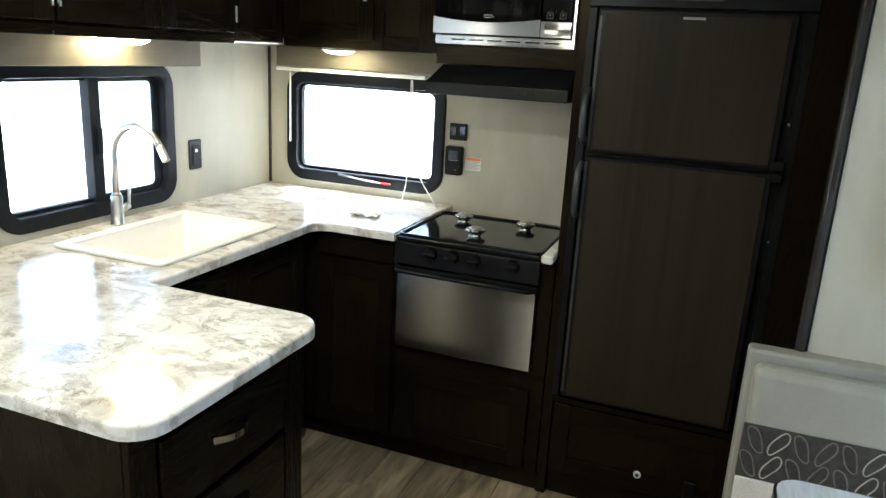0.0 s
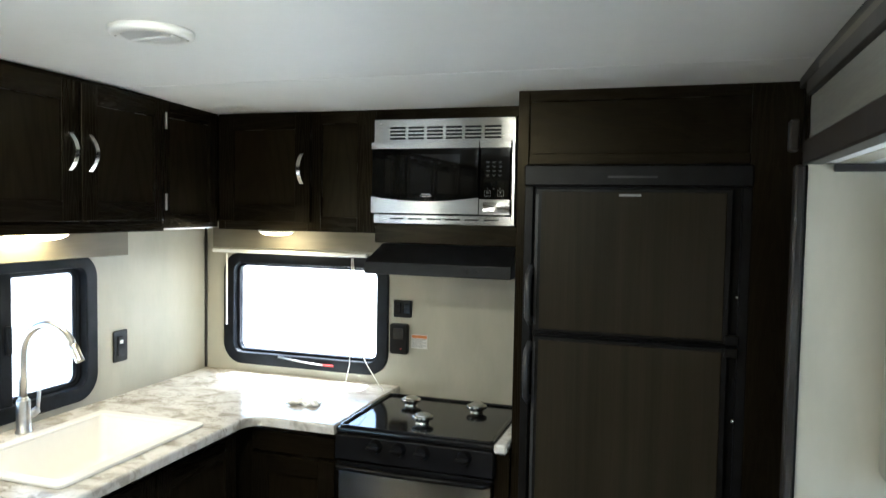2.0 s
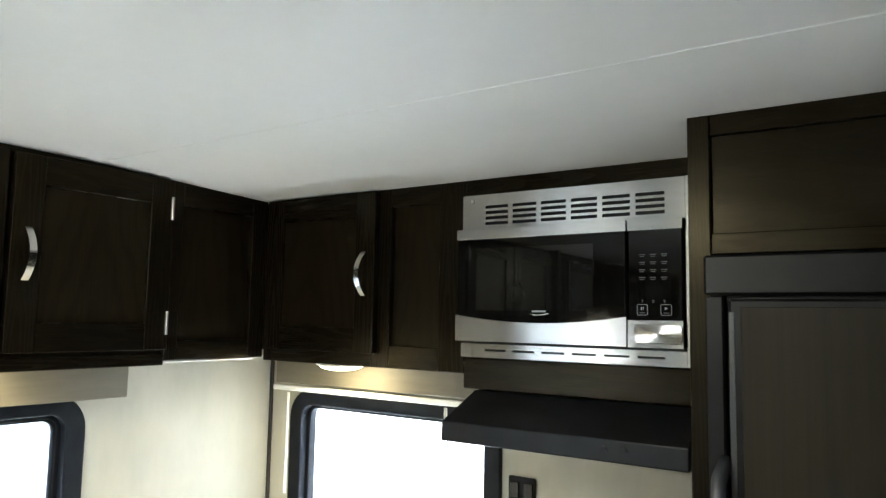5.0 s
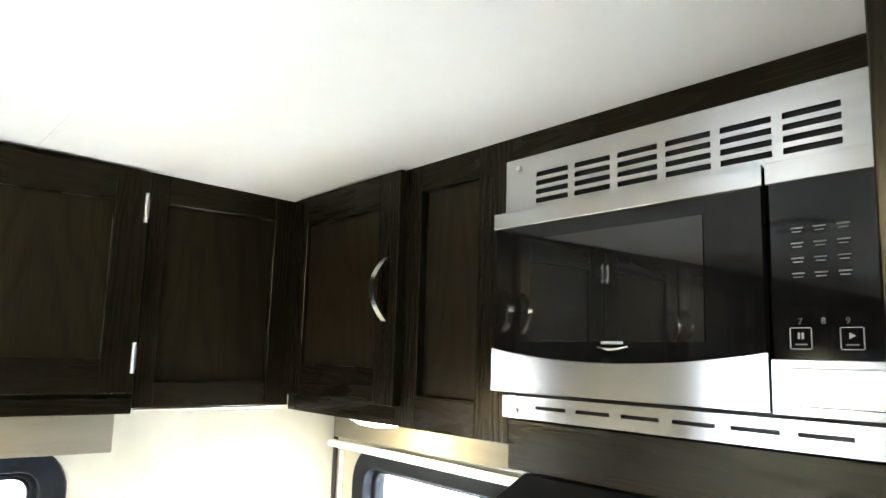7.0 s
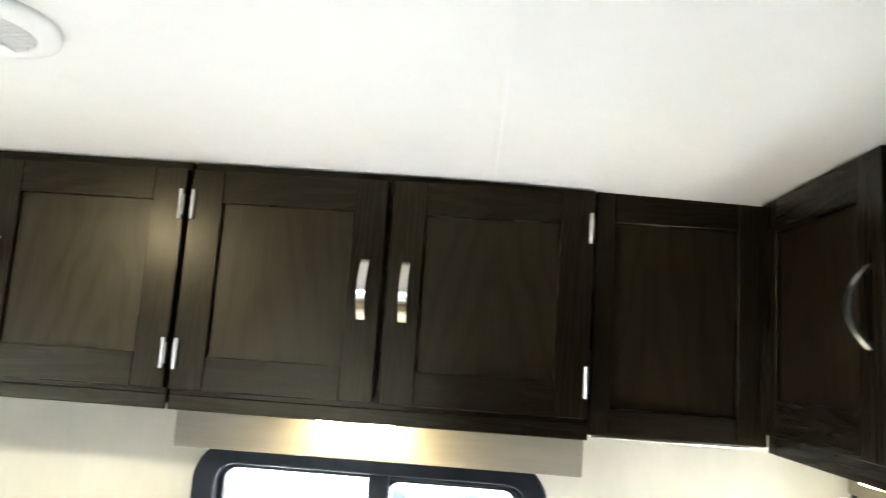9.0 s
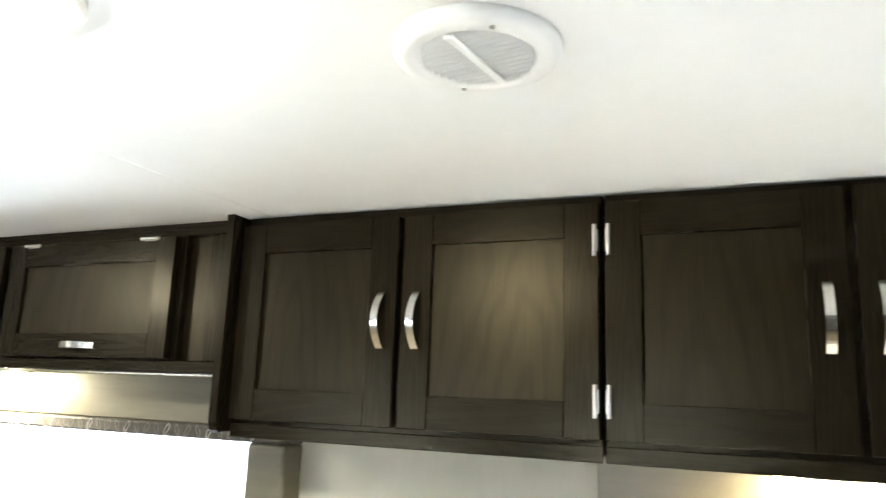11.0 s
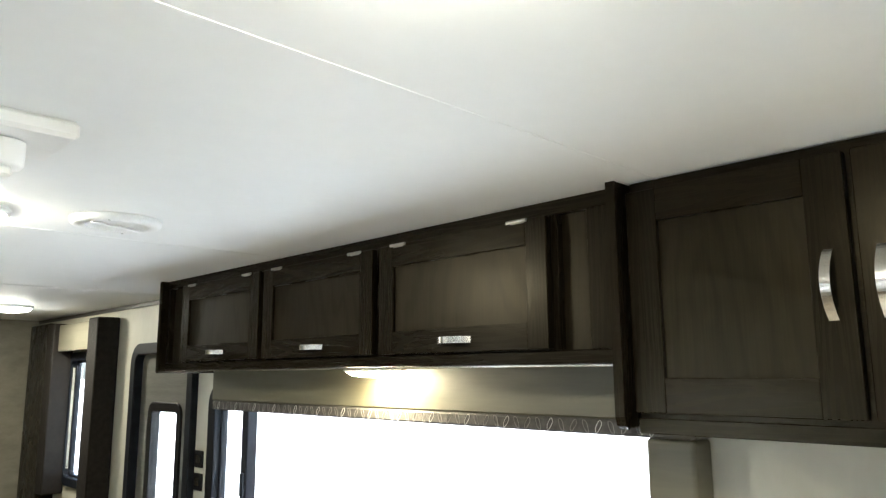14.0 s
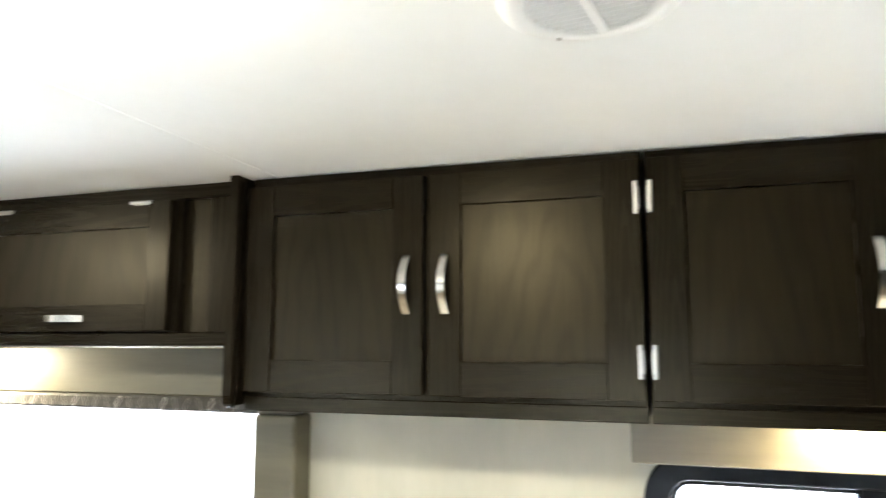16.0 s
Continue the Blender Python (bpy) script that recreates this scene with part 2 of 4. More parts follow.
def marble():
    """Stone-look laminate: a pale ground, soft grey-brown clouds, and torn dark veins that follow their rims."""
    m, N, L, p = nodes_of("marble_laminate")
    geo = N.new("ShaderNodeNewGeometry")

    def noise_of(scale, detail, rough, vec, distort=0.0):
        n = N.new("ShaderNodeTexNoise")
        for k, v in (("Scale", scale), ("Detail", detail), ("Roughness", rough), ("Distortion", distort)):
            n.inputs[k].default_value = v
        L.new(vec, n.inputs["Vector"])
        return n

    def ramp(v, *stops):
        r = N.new("ShaderNodeValToRGB")
        e = r.color_ramp.elements
        while len(e) < len(stops):
            e.new(0.5)
        for k, (pos, c) in enumerate(stops):
            e[k].position, e[k].color = pos, (*c, 1)
        L.new(v, r.inputs[0])
        return r.outputs[0]

    def multiply(a, b, fac=1.0):
        x = N.new("ShaderNodeMix")
        x.data_type, x.blend_type = "RGBA", "MULTIPLY"
        if isinstance(fac, float):
            x.inputs[0].default_value = fac
        else:
            L.new(fac, x.inputs[0])
        L.new(a, x.inputs[6])
        L.new(b, x.inputs[7])
        return x.outputs[2]

    lie = N.new("ShaderNodeMapping")
    lie.inputs["Rotation"].default_value = (0, 0, radians(35))
    lie.inputs["Scale"].default_value = (1.0, 1.35, 1.0)
    L.new(geo.outputs["Position"], lie.inputs["Vector"])
    warp = noise_of(5.0, 6.0, 0.6, lie.outputs[0])
    add = N.new("ShaderNodeVectorMath")
    add.operation = "MULTIPLY_ADD"
    add.inputs[1].default_value = (0.16, 0.16, 0.16)
    L.new(warp.outputs["Color"], add.inputs[0])
    L.new(lie.outputs[0], add.inputs[2])
    cloud = noise_of(10.0, 7.0, 0.62, add.outputs[0], 0.5)
    ground = ramp(cloud.outputs["Fac"], (0.32, (0.36, 0.335, 0.29)), (0.43, (0.50, 0.475, 0.43)), (0.49, (0.64, 0.62, 0.585)), (0.60, (0.72, 0.71, 0.685)))
    tear = noise_of(11.0, 6.0, 0.62, add.outputs[0], 0.8)
    veins = ramp(tear.outputs["Fac"], (0.465, (1, 1, 1)), (0.494, (0.66, 0.63, 0.58)), (0.503, (0.42, 0.40, 0.37)), (0.515, (1, 1, 1)))
    gate = ramp(noise_of(4.5, 3.0, 0.5, geo.outputs["Position"]).outputs["Fac"], (0.40, (0, 0, 0)), (0.60, (1, 1, 1)))
    L.new(multiply(ground, veins, gate), p.inputs["Base Color"])
    p.inputs["Roughness"].default_value = 0.15
    return m


MARBLE = marble()


def glass_material(name, tint, rough=0.0):
    m, N, L, p = nodes_of(name)
    p.inputs["Base Color"].default_value = (*tint, 1)
    p.inputs["Transmission Weight"].default_value = 1.0
    p.inputs["Roughness"].default_value = rough
    p.inputs["IOR"].default_value = 1.45
    return m


GLASS = glass_material("window_glass", (0.97, 0.98, 0.98))
SCREEN = glass_material("insect_screen_grey", (0.36, 0.38, 0.40))


def dark_glass():
    m, N, L, p = nodes_of("dark_oven_glass")
    p.inputs["Base Color"].default_value = (0.004, 0.004, 0.004, 1)
    p.inputs["Roughness"].default_value = 0.05
    p.inputs["Specular IOR Level"].default_value = 0.28
    return m


DGLASS = dark_glass()
DGLASS2 = surface("dark_window_mesh", (0.008, 0.008, 0.008), (0.010, 0.010, 0.009), 0.025, scale=(5, 5, 5), bump=0.0, speck=0.01, spec=0.75)


def lamp_material(name, color, power):
    m, N, L, p = nodes_of(name)
    p.inputs["Base Color"].default_value = (0.8, 0.8, 0.78, 1)
    p.inputs["Emission Color"].default_value = (*color, 1)
    p.inputs["Emission Strength"].default_value = power
    return m


PUCK_SOFT = lamp_material("kitchen_led_diffuser", (1.0, 0.74, 0.40), 8.5)
PUCK_GLOW = lamp_material("warm_led_diffuser", (1.0, 0.80, 0.50), 36.0)
CEIL_GLOW = lamp_material("ceiling_led_diffuser", (1.0, 0.87, 0.66), 26.0)


# ---- mesh helpers ----
def box(lo, hi, bev=0.0015, bm=None, seg=1):
    """A box with slightly eased edges, added to bm."""
    bm = bm or bmesh.new()
    lo, hi = [min(a, b) for a, b in zip(lo, hi)], [max(a, b) for a, b in zip(lo, hi)]
    r = bmesh.ops.create_cube(bm, size=1.0)
    s, c = [h - l for l, h in zip(lo, hi)], [(h + l) / 2 for l, h in zip(lo, hi)]
    for v in r["verts"]:
        v.co = Vector([v.co[i] * s[i] + c[i] for i in range(3)])
    b = min(bev, min(s) * 0.4)
    if b > 0:
        edges = list({e for v in r["verts"] for e in v.link_edges})
        done = bmesh.ops.bevel(bm, geom=edges, offset=b, segments=seg, affect="EDGES", profile=0.5)
        if seg > 1:
            for f in done["faces"]:
                f.smooth = True
    return bm


def disc(center, r, h, axis="Z", seg=40, r2=None, bm=None):
    """A cylinder or cone frustum along an axis, centred."""
    bm = bm or bmesh.new()
    rot = {"Z": Matrix(), "X": Matrix.Rotation(math.pi / 2, 4, "Y"), "Y": Matrix.Rotation(math.pi / 2, 4, "X")}[axis]
    bmesh.ops.create_cone(bm, cap_ends=True, segments=seg, radius1=r, radius2=r if r2 is None else r2, depth=h,
                          matrix=Matrix.Translation(center) @ rot)
    return bm


def lathe(profile, seg=40, bm=None, at=(0, 0, 0)):
    """A turned shape about Z from (radius, height) pairs."""
    bm = bm or bmesh.new()
    rings = []
    for r, z in profile:
        if r < 1e-6:
            rings.append([bm.verts.new((at[0], at[1], at[2] + z))] * seg)
        else:
            rings.append([bm.verts.new((at[0] + r * math.cos(2 * math.pi * i / seg), at[1] + r * math.sin(2 * math.pi * i / seg), at[2] + z)) for i in range(seg)])
    for a, b in zip(rings, rings[1:]):
        for i in range(seg):
            vs = []
            for v in (a[i], a[(i + 1) % seg], b[(i + 1) % seg], b[i]):
                if v not in vs:
                    vs.append(v)
            if len(vs) > 2:
                bm.faces.new(vs)
    bmesh.ops.recalc_face_normals(bm, faces=bm.faces)
    for f in bm.faces:
        f.smooth = True
    return bm


def sweep(points, section, up=(0, 0, 1), bm=None, smooth=True, closed=False):
    """A section (list of 2D points) carried along 3D points."""
    bm = bm or bmesh.new()
    pts = [Vector(p) for p in points]
    rings = []
    n = len(pts)
    for i, p in enumerate(pts):
        a, b = (pts[(i - 1) % n], pts[(i + 1) % n]) if closed else (pts[max(i - 1, 0)], pts[min(i + 1, n - 1)])
        d = (b - a).normalized()
        side = d.cross(Vector(up))
        side = side.normalized() if side.length > 1e-5 else Vector((1, 0, 0))
        top = side.cross(d).normalized()
        rings.append([bm.verts.new(p + side * u + top * w) for u, w in section])
    k = len(section)
    pairs = list(zip(rings, rings[1:])) + ([(rings[-1], rings[0])] if closed else [])
    for a, b in pairs:
        for j in range(k):
            bm.faces.new((a[j], a[(j + 1) % k], b[(j + 1) % k], b[j])).smooth = smooth
    if not closed:
        bm.faces.new(list(reversed(rings[0])))
        bm.faces.new(rings[-1])
    bmesh.ops.recalc_face_normals(bm, faces=bm.faces)
    return bm


def circle(r, k=10):
    return [(r * math.cos(2 * math.pi * i / k), r * math.sin(2 * math.pi * i / k)) for i in range(k)]


def rounded(w, h, r, k=7):
    """Outline of a rounded rectangle about the origin."""
    out = []
    for cx, cy, a0 in ((w / 2 - r, h / 2 - r, 0), (-w / 2 + r, h / 2 - r, 90), (-w / 2 + r, -h / 2 + r, 180), (w / 2 - r, -h / 2 + r, 270)):
        for i in range(k):
            a = radians(a0 + 90 * i / (k - 1))
            out.append((cx + r * math.cos(a), cy + r * math.sin(a)))
    return out


def slab(outline, z0, z1, bev=0.002, bm=None, seg=1):
    """A flat outline in x, y given thickness."""
    bm = bm or bmesh.new()
    vs = [bm.verts.new((x, y, z0)) for x, y in outline]
    f = bm.faces.new(vs)
    r = bmesh.ops.extrude_face_region(bm, geom=[f])
    top = [g for g in r["geom"] if isinstance(g, bmesh.types.BMVert)]
    for v in top:
        v.co.z = z1
    bmesh.ops.recalc_face_normals(bm, faces=bm.faces)
    if bev:
        edges = [e for e in bm.edges if abs(e.verts[0].co.z - e.verts[1].co.z) < 1e-6]
        bmesh.ops.bevel(bm, geom=edges, offset=bev, segments=seg, affect="EDGES", profile=0.5)
    return bm


def ring(w, h, r, border, y0, y1, bm=None, k=9, bev=0.004):
    """A rounded frame in x, z with depth along y."""
    bm = bm or bmesh.new()
    o, i = rounded(w, h, r, k), rounded(w - 2 * border, h - 2 * border, max(r - border, 0.012), k)
    n = len(o)
    v = [[bm.verts.new((x, y, z)) for x, z in pts] for pts, y in ((o, y0), (i, y0), (i, y1), (o, y1))]
    for a in range(4):
        b = (a + 1) % 4
        for j in range(n):
            bm.faces.new((v[a][j], v[a][(j + 1) % n], v[b][(j + 1) % n], v[b][j]))
    bmesh.ops.recalc_face_normals(bm, faces=bm.faces)
    edges = [e for e in bm.edges if e.calc_face_angle(0) > 1.2]
    if bev:
        bmesh.ops.bevel(bm, geom=edges, offset=bev, segments=2, affect="EDGES", profile=0.5)
    for f in bm.faces:
        f.smooth = False
    return bm


def to_mesh(name, bm, material):
    me = bpy.data.meshes.new(name)
    bm.to_mesh(me)
    bm.free()
    me.materials.append(material)
    return me


def part(name, bm, material, parent, label="", at=None):
    """One mesh object under a thing or a part; bm may be mesh data that is shared."""
    me = bm if isinstance(bm, bpy.types.Mesh) else to_mesh(name, bm, material)
    ob = new(name, me)
    ob.parent = parent
    if at is not None:
        ob.matrix_basis = at
    return tagged(ob, label)


def thing(name, m, label, category, group="", kind=""):
    """An Empty at a thing's base that parents its parts."""
    ob = new(name)
    ob.empty_display_size = 0.05
    ob.matrix_basis = m
    return tagged(ob, label, category, group, kind)


def single(name, bm, material, m, label, category, group="", kind=""):
    ob = new(name, to_mesh(name, bm, material))
    ob.matrix_basis = m
    return tagged(ob, label, category, group, kind)


def setting(name, bm, material, label="", m=None):
    ob = new(name, to_mesh(name, bm, material))
    if m is not None:
        ob.matrix_basis = m
    return tagged(ob, label, "", "", "structure")


def wall_mesh(u0, u1, v0, v1, thick, holes=()):
    """A wall in local x (along), z (up), from y = 0 back to y = thick, with rectangular openings right through it."""
    us = sorted({u0, u1, *[h[0] for h in holes], *[h[1] for h in holes]})
    vs = sorted({v0, v1, *[h[2] for h in holes], *[h[3] for h in holes]})
    solid = {}
    for i in range(len(us) - 1):
        for j in range(len(vs) - 1):
            cu, cv = (us[i] + us[i + 1]) / 2, (vs[j] + vs[j + 1]) / 2
            solid[i, j] = not any(h[0] < cu < h[1] and h[2] < cv < h[3] for h in holes)
    bm = bmesh.new()
    made = {}

    def vert(i, j, y):
        if (i, j, y) not in made:
            made[i, j, y] = bm.verts.new((us[i], y, vs[j]))
        return made[i, j, y]
    for (i, j), s in solid.items():
        if not s:
            continue
        for y in (0.0, thick):
            bm.faces.new([vert(i, j, y), vert(i + 1, j, y), vert(i + 1, j + 1, y), vert(i, j + 1, y)])
        for di, dj, a, b in ((-1, 0, (i, j), (i, j + 1)), (1, 0, (i + 1, j), (i + 1, j + 1)), (0, -1, (i, j), (i + 1, j)), (0, 1, (i, j + 1), (i + 1, j + 1))):
            if not solid.get((i + di, j + dj), False):
                bm.faces.new([vert(*a, 0.0), vert(*b, 0.0), vert(*b, thick), vert(*a, thick)])
    bmesh.ops.recalc_face_normals(bm, faces=bm.faces)
    return bm


# Plan: the rear wall lies on y = 0, the door-side wall on x = 0, the room runs towards -y.
H = 2.0
CT = 2.010


def ceiling_at(y):
    """Height of the ceiling, which falls a little towards the rear wall."""
    return float(np.interp(-y, (0.0, 0.80, 2.10), (1.970, 1.998, 2.008)))


XR = 2.30
YF = -6.8
FACE_X = pose(0, 0, 0, 0, 0, 90)      # local -y looks to +x, local x runs along +y

# ---- shell ----
# local x of the door-side wall runs along -y seen from inside: use world y directly
setting("wall_left", wall_mesh(YF, 0.06, 0, H + 0.02, 0.05, [(-1.365, -0.68, 0.977, 1.415), (-4.30, -2.22, 0.90, 1.56), (-5.13, -4.51, 0.0, 1.77), (-6.10, -5.58, 1.06, 1.74)]),
        WALL, "cream wallpapered side wall with window openings", FACE_X)
setting("wall_rear", wall_mesh(0.0, XR, 0, H + 0.02, 0.05, [(0.142, 0.832, 0.985, 1.397)]), WALL, "cream wallpapered rear wall", pose(0, 0, 0))
setting("wall_right", wall_mesh(YF, -0.0, 0, H + 0.02, 0.05, [(-4.35, -0.90, 0.0, 1.74)]), WALL, "cream side wall with the slide-out opening", pose(XR + 0.05, 0, 0, 0, 0, 90))
setting("wall_front", wall_mesh(0.0, XR, 0, H + 0.02, 0.05), BOARD, "taupe partition at the far end", pose(0, YF - 0.05, 0))
cb = bmesh.new()
ys = [0.06, -0.80, -2.10, -3.40, -4.70, YF - 0.06]
for a, b in zip(ys, ys[1:]):
    box((-0.06, b + 0.0009, H), (XR + 0.06, a - 0.0009, H + 0.0012), 0.0004, cb)
for a, b in zip(ys, ys[1:]):
    box((-0.06, b, H + 0.0013), (XR + 0.06, a, H + 0.05), 0, cb)
for y in ys[1:-1]:
    box((-0.06, y - 0.0045, H - 0.0011), (XR + 0.06, y + 0.0045, H + 0.001), 0.0005, cb)
for v in cb.verts:
    v.co.z += ceiling_at(v.co.y) - H
setting("ceiling", cb, CEIL, "white ceiling panels with fine seams")
setting("subfloor", box((-0.06, YF - 0.06, -0.06), (3.3, 0.06, -0.014), 0), UNDER, "dark subfloor below the planks")
# slide-out box
setting("slide_wall_end", wall_mesh(2.24, 3.16, 0.0, 1.74, 0.04, [(2.53, 2.98, 1.13, 1.60)]), WALL, "cream end wall of the slide-out", pose(0, -0.95, 0))
setting("slide_wall_far", wall_mesh(2.24, 3.16, 0.0, 1.74, 0.04), WALL, "cream end wall of the slide-out", pose(0, -4.15, 0))
setting("slide_wall_side", wall_mesh(-4.15, -0.95, 0, 1.74, 0.04, [(-3.8, -2.9, 0.95, 1.55), (-2.2, -1.3, 0.95, 1.55)]), WALL, "cream outer wall of the slide-out", pose(3.20, 0, 0, 0, 0, 90))
setting("slide_ceiling", box((2.24, -4.15, 1.742), (3.2, -0.91, 1.79), 0.001), CEIL, "white slide-out ceiling")
setting("ground", box((-400, -400, -0.9), (400, 400, -0.7), 0), CONCRETE, "pale gravel lot outside")

# ---- kinds of things ----
def shaker(parent, x0, x1, z0, z1, y, across, stile=0.062, thick=0.019, name="door", label=""):
    """A frame-and-panel front with its face at local y, looking to -y."""
    g = stile - 0.0004
    door = part(name, box((x0 + g, y + 0.0085, z0 + g), (x1 - g, y + 0.0150, z1 - g), 0.0), VENEER, parent, label)
    for a, b in ((x0, x0 + stile), (x1 - stile, x1)):
        part("stile", box((a, y, z0), (b, y + thick, z1), 0.0012), WOOD_V, door)
    for a, b in ((z0, z0 + stile), (z1 - stile, z1)):
        part("rail", box((x0 + g, y + 0.0002, a), (x1 - g, y + thick, b), 0.0006), across, door)
    return door


def bow_mesh(length, rise, width):
    """A flat arched bar pull along z, bulging to -y."""
    pts = []
    for i in range(25):
        u = -1 + 2 * i / 24
        pts.append((0, -rise * (1 - u * u) + 0.001, u * length / 2))
    return to_mesh("handle", sweep(pts, [(-width / 2, -0.0022), (width / 2, -0.0022), (width / 2, 0.0022), (-width / 2, 0.0022)], up=(0, -1, 0.001), smooth=False), CHROME)


BOW = bow_mesh(0.108, 0.028, 0.015)
hb = bmesh.new()
disc((0, 0, 0), 0.0040, 0.056, "Z", 12, bm=hb)
box((-0.003, 0.001, -0.020), (0.006, 0.005, 0.020), 0.001, hb)
HINGE = to_mesh("hinge", hb, NICKEL)
HINGE_FLIP = HINGE.copy()
for v in HINGE_FLIP.vertices:
    v.co.x *= -1


def handle(parent, x, y, z, flat=False):
    return part("handle", BOW, None, parent, "satin nickel bow handle", at=pose(x, y, z, 0, 90 if flat else 0, 0))


def hinge(parent, x, y, z, flip=False, turn=0):
    return part("hinge", HINGE_FLIP if flip else HINGE, None, parent, "bright nickel hinge", at=pose(x, y, z, 0, turn, 0))


def rounded_window(name, m, w, h, border, depth, label, splits=(), r=0.09, screen=False):
    """A radius-cornered window; local x along the wall, z up, y = 0 on the wall's face, +y outwards."""
    win = thing(name, m, label, "", "", "structure")
    part("window_frame", ring(w, h, r, border, -0.014, depth), FRAME, win, "black radius-cornered frame")
    part("inner_frame", ring(w - 2 * border + 0.012, h - 2 * border + 0.012, max(r - border, 0.02) + 0.006, 0.018, 0.014, depth - 0.004), FRAME, win)
    edges = [-w / 2 + border, *splits, w / 2 - border]
    for i, (a, b) in enumerate(zip(edges, edges[1:])):
        g = part("pane", box((a + 0.002, 0.030 + 0.008 * (i % 2), -h / 2 + border), (b - 0.002, 0.033 + 0.008 * (i % 2), h / 2 - border), 0), GLASS, win, "clear glass pane")
        g.visible_shadow = False
        if screen and i == 1:
            sash = ring(b - a + 0.006, h - 2 * border + 0.006, 0.05, 0.020, 0.018, 0.036)
            part("sash", sash, FRAME, win, "black sliding sash", at=pose((a + b) / 2, 0, 0))
            g = part("insect_screen", box((a, 0.044, -h / 2 + border), (b, 0.0445, h / 2 - border), 0), SCREEN, win, "fine grey insect screen")
            g.visible_shadow = False
    for s in splits:
        part("mullion", box((s - 0.022, -0.004, -h / 2 + border - 0.004), (s + 0.022, 0.044, h / 2 - border + 0.004), 0.004), FRAME, win)
        part("latch", box((s - 0.008, -0.016, -0.045), (s + 0.014, -0.002, 0.045), 0.004), FRAME, win, "black sliding latch")
    return win


def puck(m, r, label, glow):
    """A shallow round LED light; its top is at local z = 0."""
    t = thing("puck_light", m, label, "light")
    part("ring", lathe([(r * 0.9, 0), (r, -0.002), (r, -0.008), (r * 0.93, -0.012), (r * 0.90, -0.010)]), WHITE_P, t, "white plastic ring")
    part("diffuser", lathe([(r * 0.90, -0.010), (r * 0.86, -0.006 - r * 0.10), (r * 0.70, -0.006 - r * 0.19), (r * 0.4, -0.006 - r * 0.25), (0, -0.006 - r * 0.27)]), glow, t, "warm glowing diffuser")
    return t


def text_mesh(body, size, depth=0.0004):
    cu = bpy.data.curves.new("words", "FONT")
    cu.body, cu.size, cu.extrude, cu.align_x, cu.align_y = body, size, depth, "CENTER", "CENTER"
    ob = bpy.data.objects.new("words", cu)
    scene.collection.objects.link(ob)
    me = bpy.data.meshes.new_from_object(ob.evaluated_get(bpy.context.evaluated_depsgraph_get()))
    bpy.data.objects.remove(ob)
    return me


# ---- windows and door in the shell ----
win = rounded_window("window_1", pose(0.487, 0, 1.1905), 0.772, 0.487, 0.050, 0.05, "black-framed emergency exit window, glaring daylight behind")
part("exit_bar", sweep([(-0.11, -0.022, -0.200), (0.02, -0.026, -0.212), (0.10, -0.022, -0.217)], circle(0.004)), NICKEL, win, "pale release bar")
part("exit_handle", box((0.10, -0.027, -0.221), (0.150, -0.019, -0.212), 0.003), RED, win, "red release handle")
me = text_mesh("EXIT", 0.038)
me.materials.append(GREYP)
part("exit_lettering", me, None, win, "grey EXIT lettering", at=pose(0.075, 0.026, -0.150, 90, 0, 0))
win = rounded_window("window_2", pose(0, -1.0225, 1.196, 0, 0, 90), 0.765, 0.518, 0.050, 0.05, "black-framed sliding window over the sink", splits=(0.020,), screen=True)
win = rounded_window("window_3", pose(0, -3.260, 1.225, 0, 0, 90), 2.18, 0.77, 0.06, 0.05, "wide black-framed side window filled with white daylight", splits=(-0.80,))
win = rounded_window("window_4", pose(0, -5.84, 1.40, 0, 0, 90), 0.62, 0.76, 0.05, 0.05, "narrow side window beyond the entry door", splits=(0.0,))
win = rounded_window("window_5", pose(2.755, -0.95, 1.36), 0.56, 0.56, 0.05, 0.04, "small black-framed window in the slide-out end wall")
for y in (-1.75, -3.35):
    rounded_window("window_6" if y > -2 else "window_7", pose(3.16, y, 1.25, 0, 0, -90), 1.0, 0.70, 0.05, 0.04, "black-framed window in the slide-out")

door = thing("door_1", pose(0, -4.82, 0, 0, 0, 90), "closed entry door with black rounded frame", "", "", "structure")
part("door_frame", ring(0.69, 1.80, 0.10, 0.055, -0.030, 0.05), FRAME, door, "black rounded door frame", at=pose(0, 0, 0.90))
dl = wall_mesh(-0.29, 0.29, 0.05, 1.75, 0.033, [(-0.15, 0.15, 0.93, 1.49)])
for v in dl.verts:
    v.co.y += 0.012
part("door_leaf", dl, FASCIA, door, "grey door leaf")
part("door_window", ring(0.36, 0.62, 0.06, 0.045, 0.002, 0.05), BLACK, door, "black window trim in the leaf", at=pose(0, 0, 1.21))
g = part("pane", box((-0.15, 0.026, 0.93), (0.15, 0.030, 1.49), 0), GLASS, door, "clear pane")
g.visible_shadow = False
part("door_handle", box((0.22, -0.02, 0.92), (0.28, 0.014, 1.06), 0.006), BLACK, door, "black latch handle")

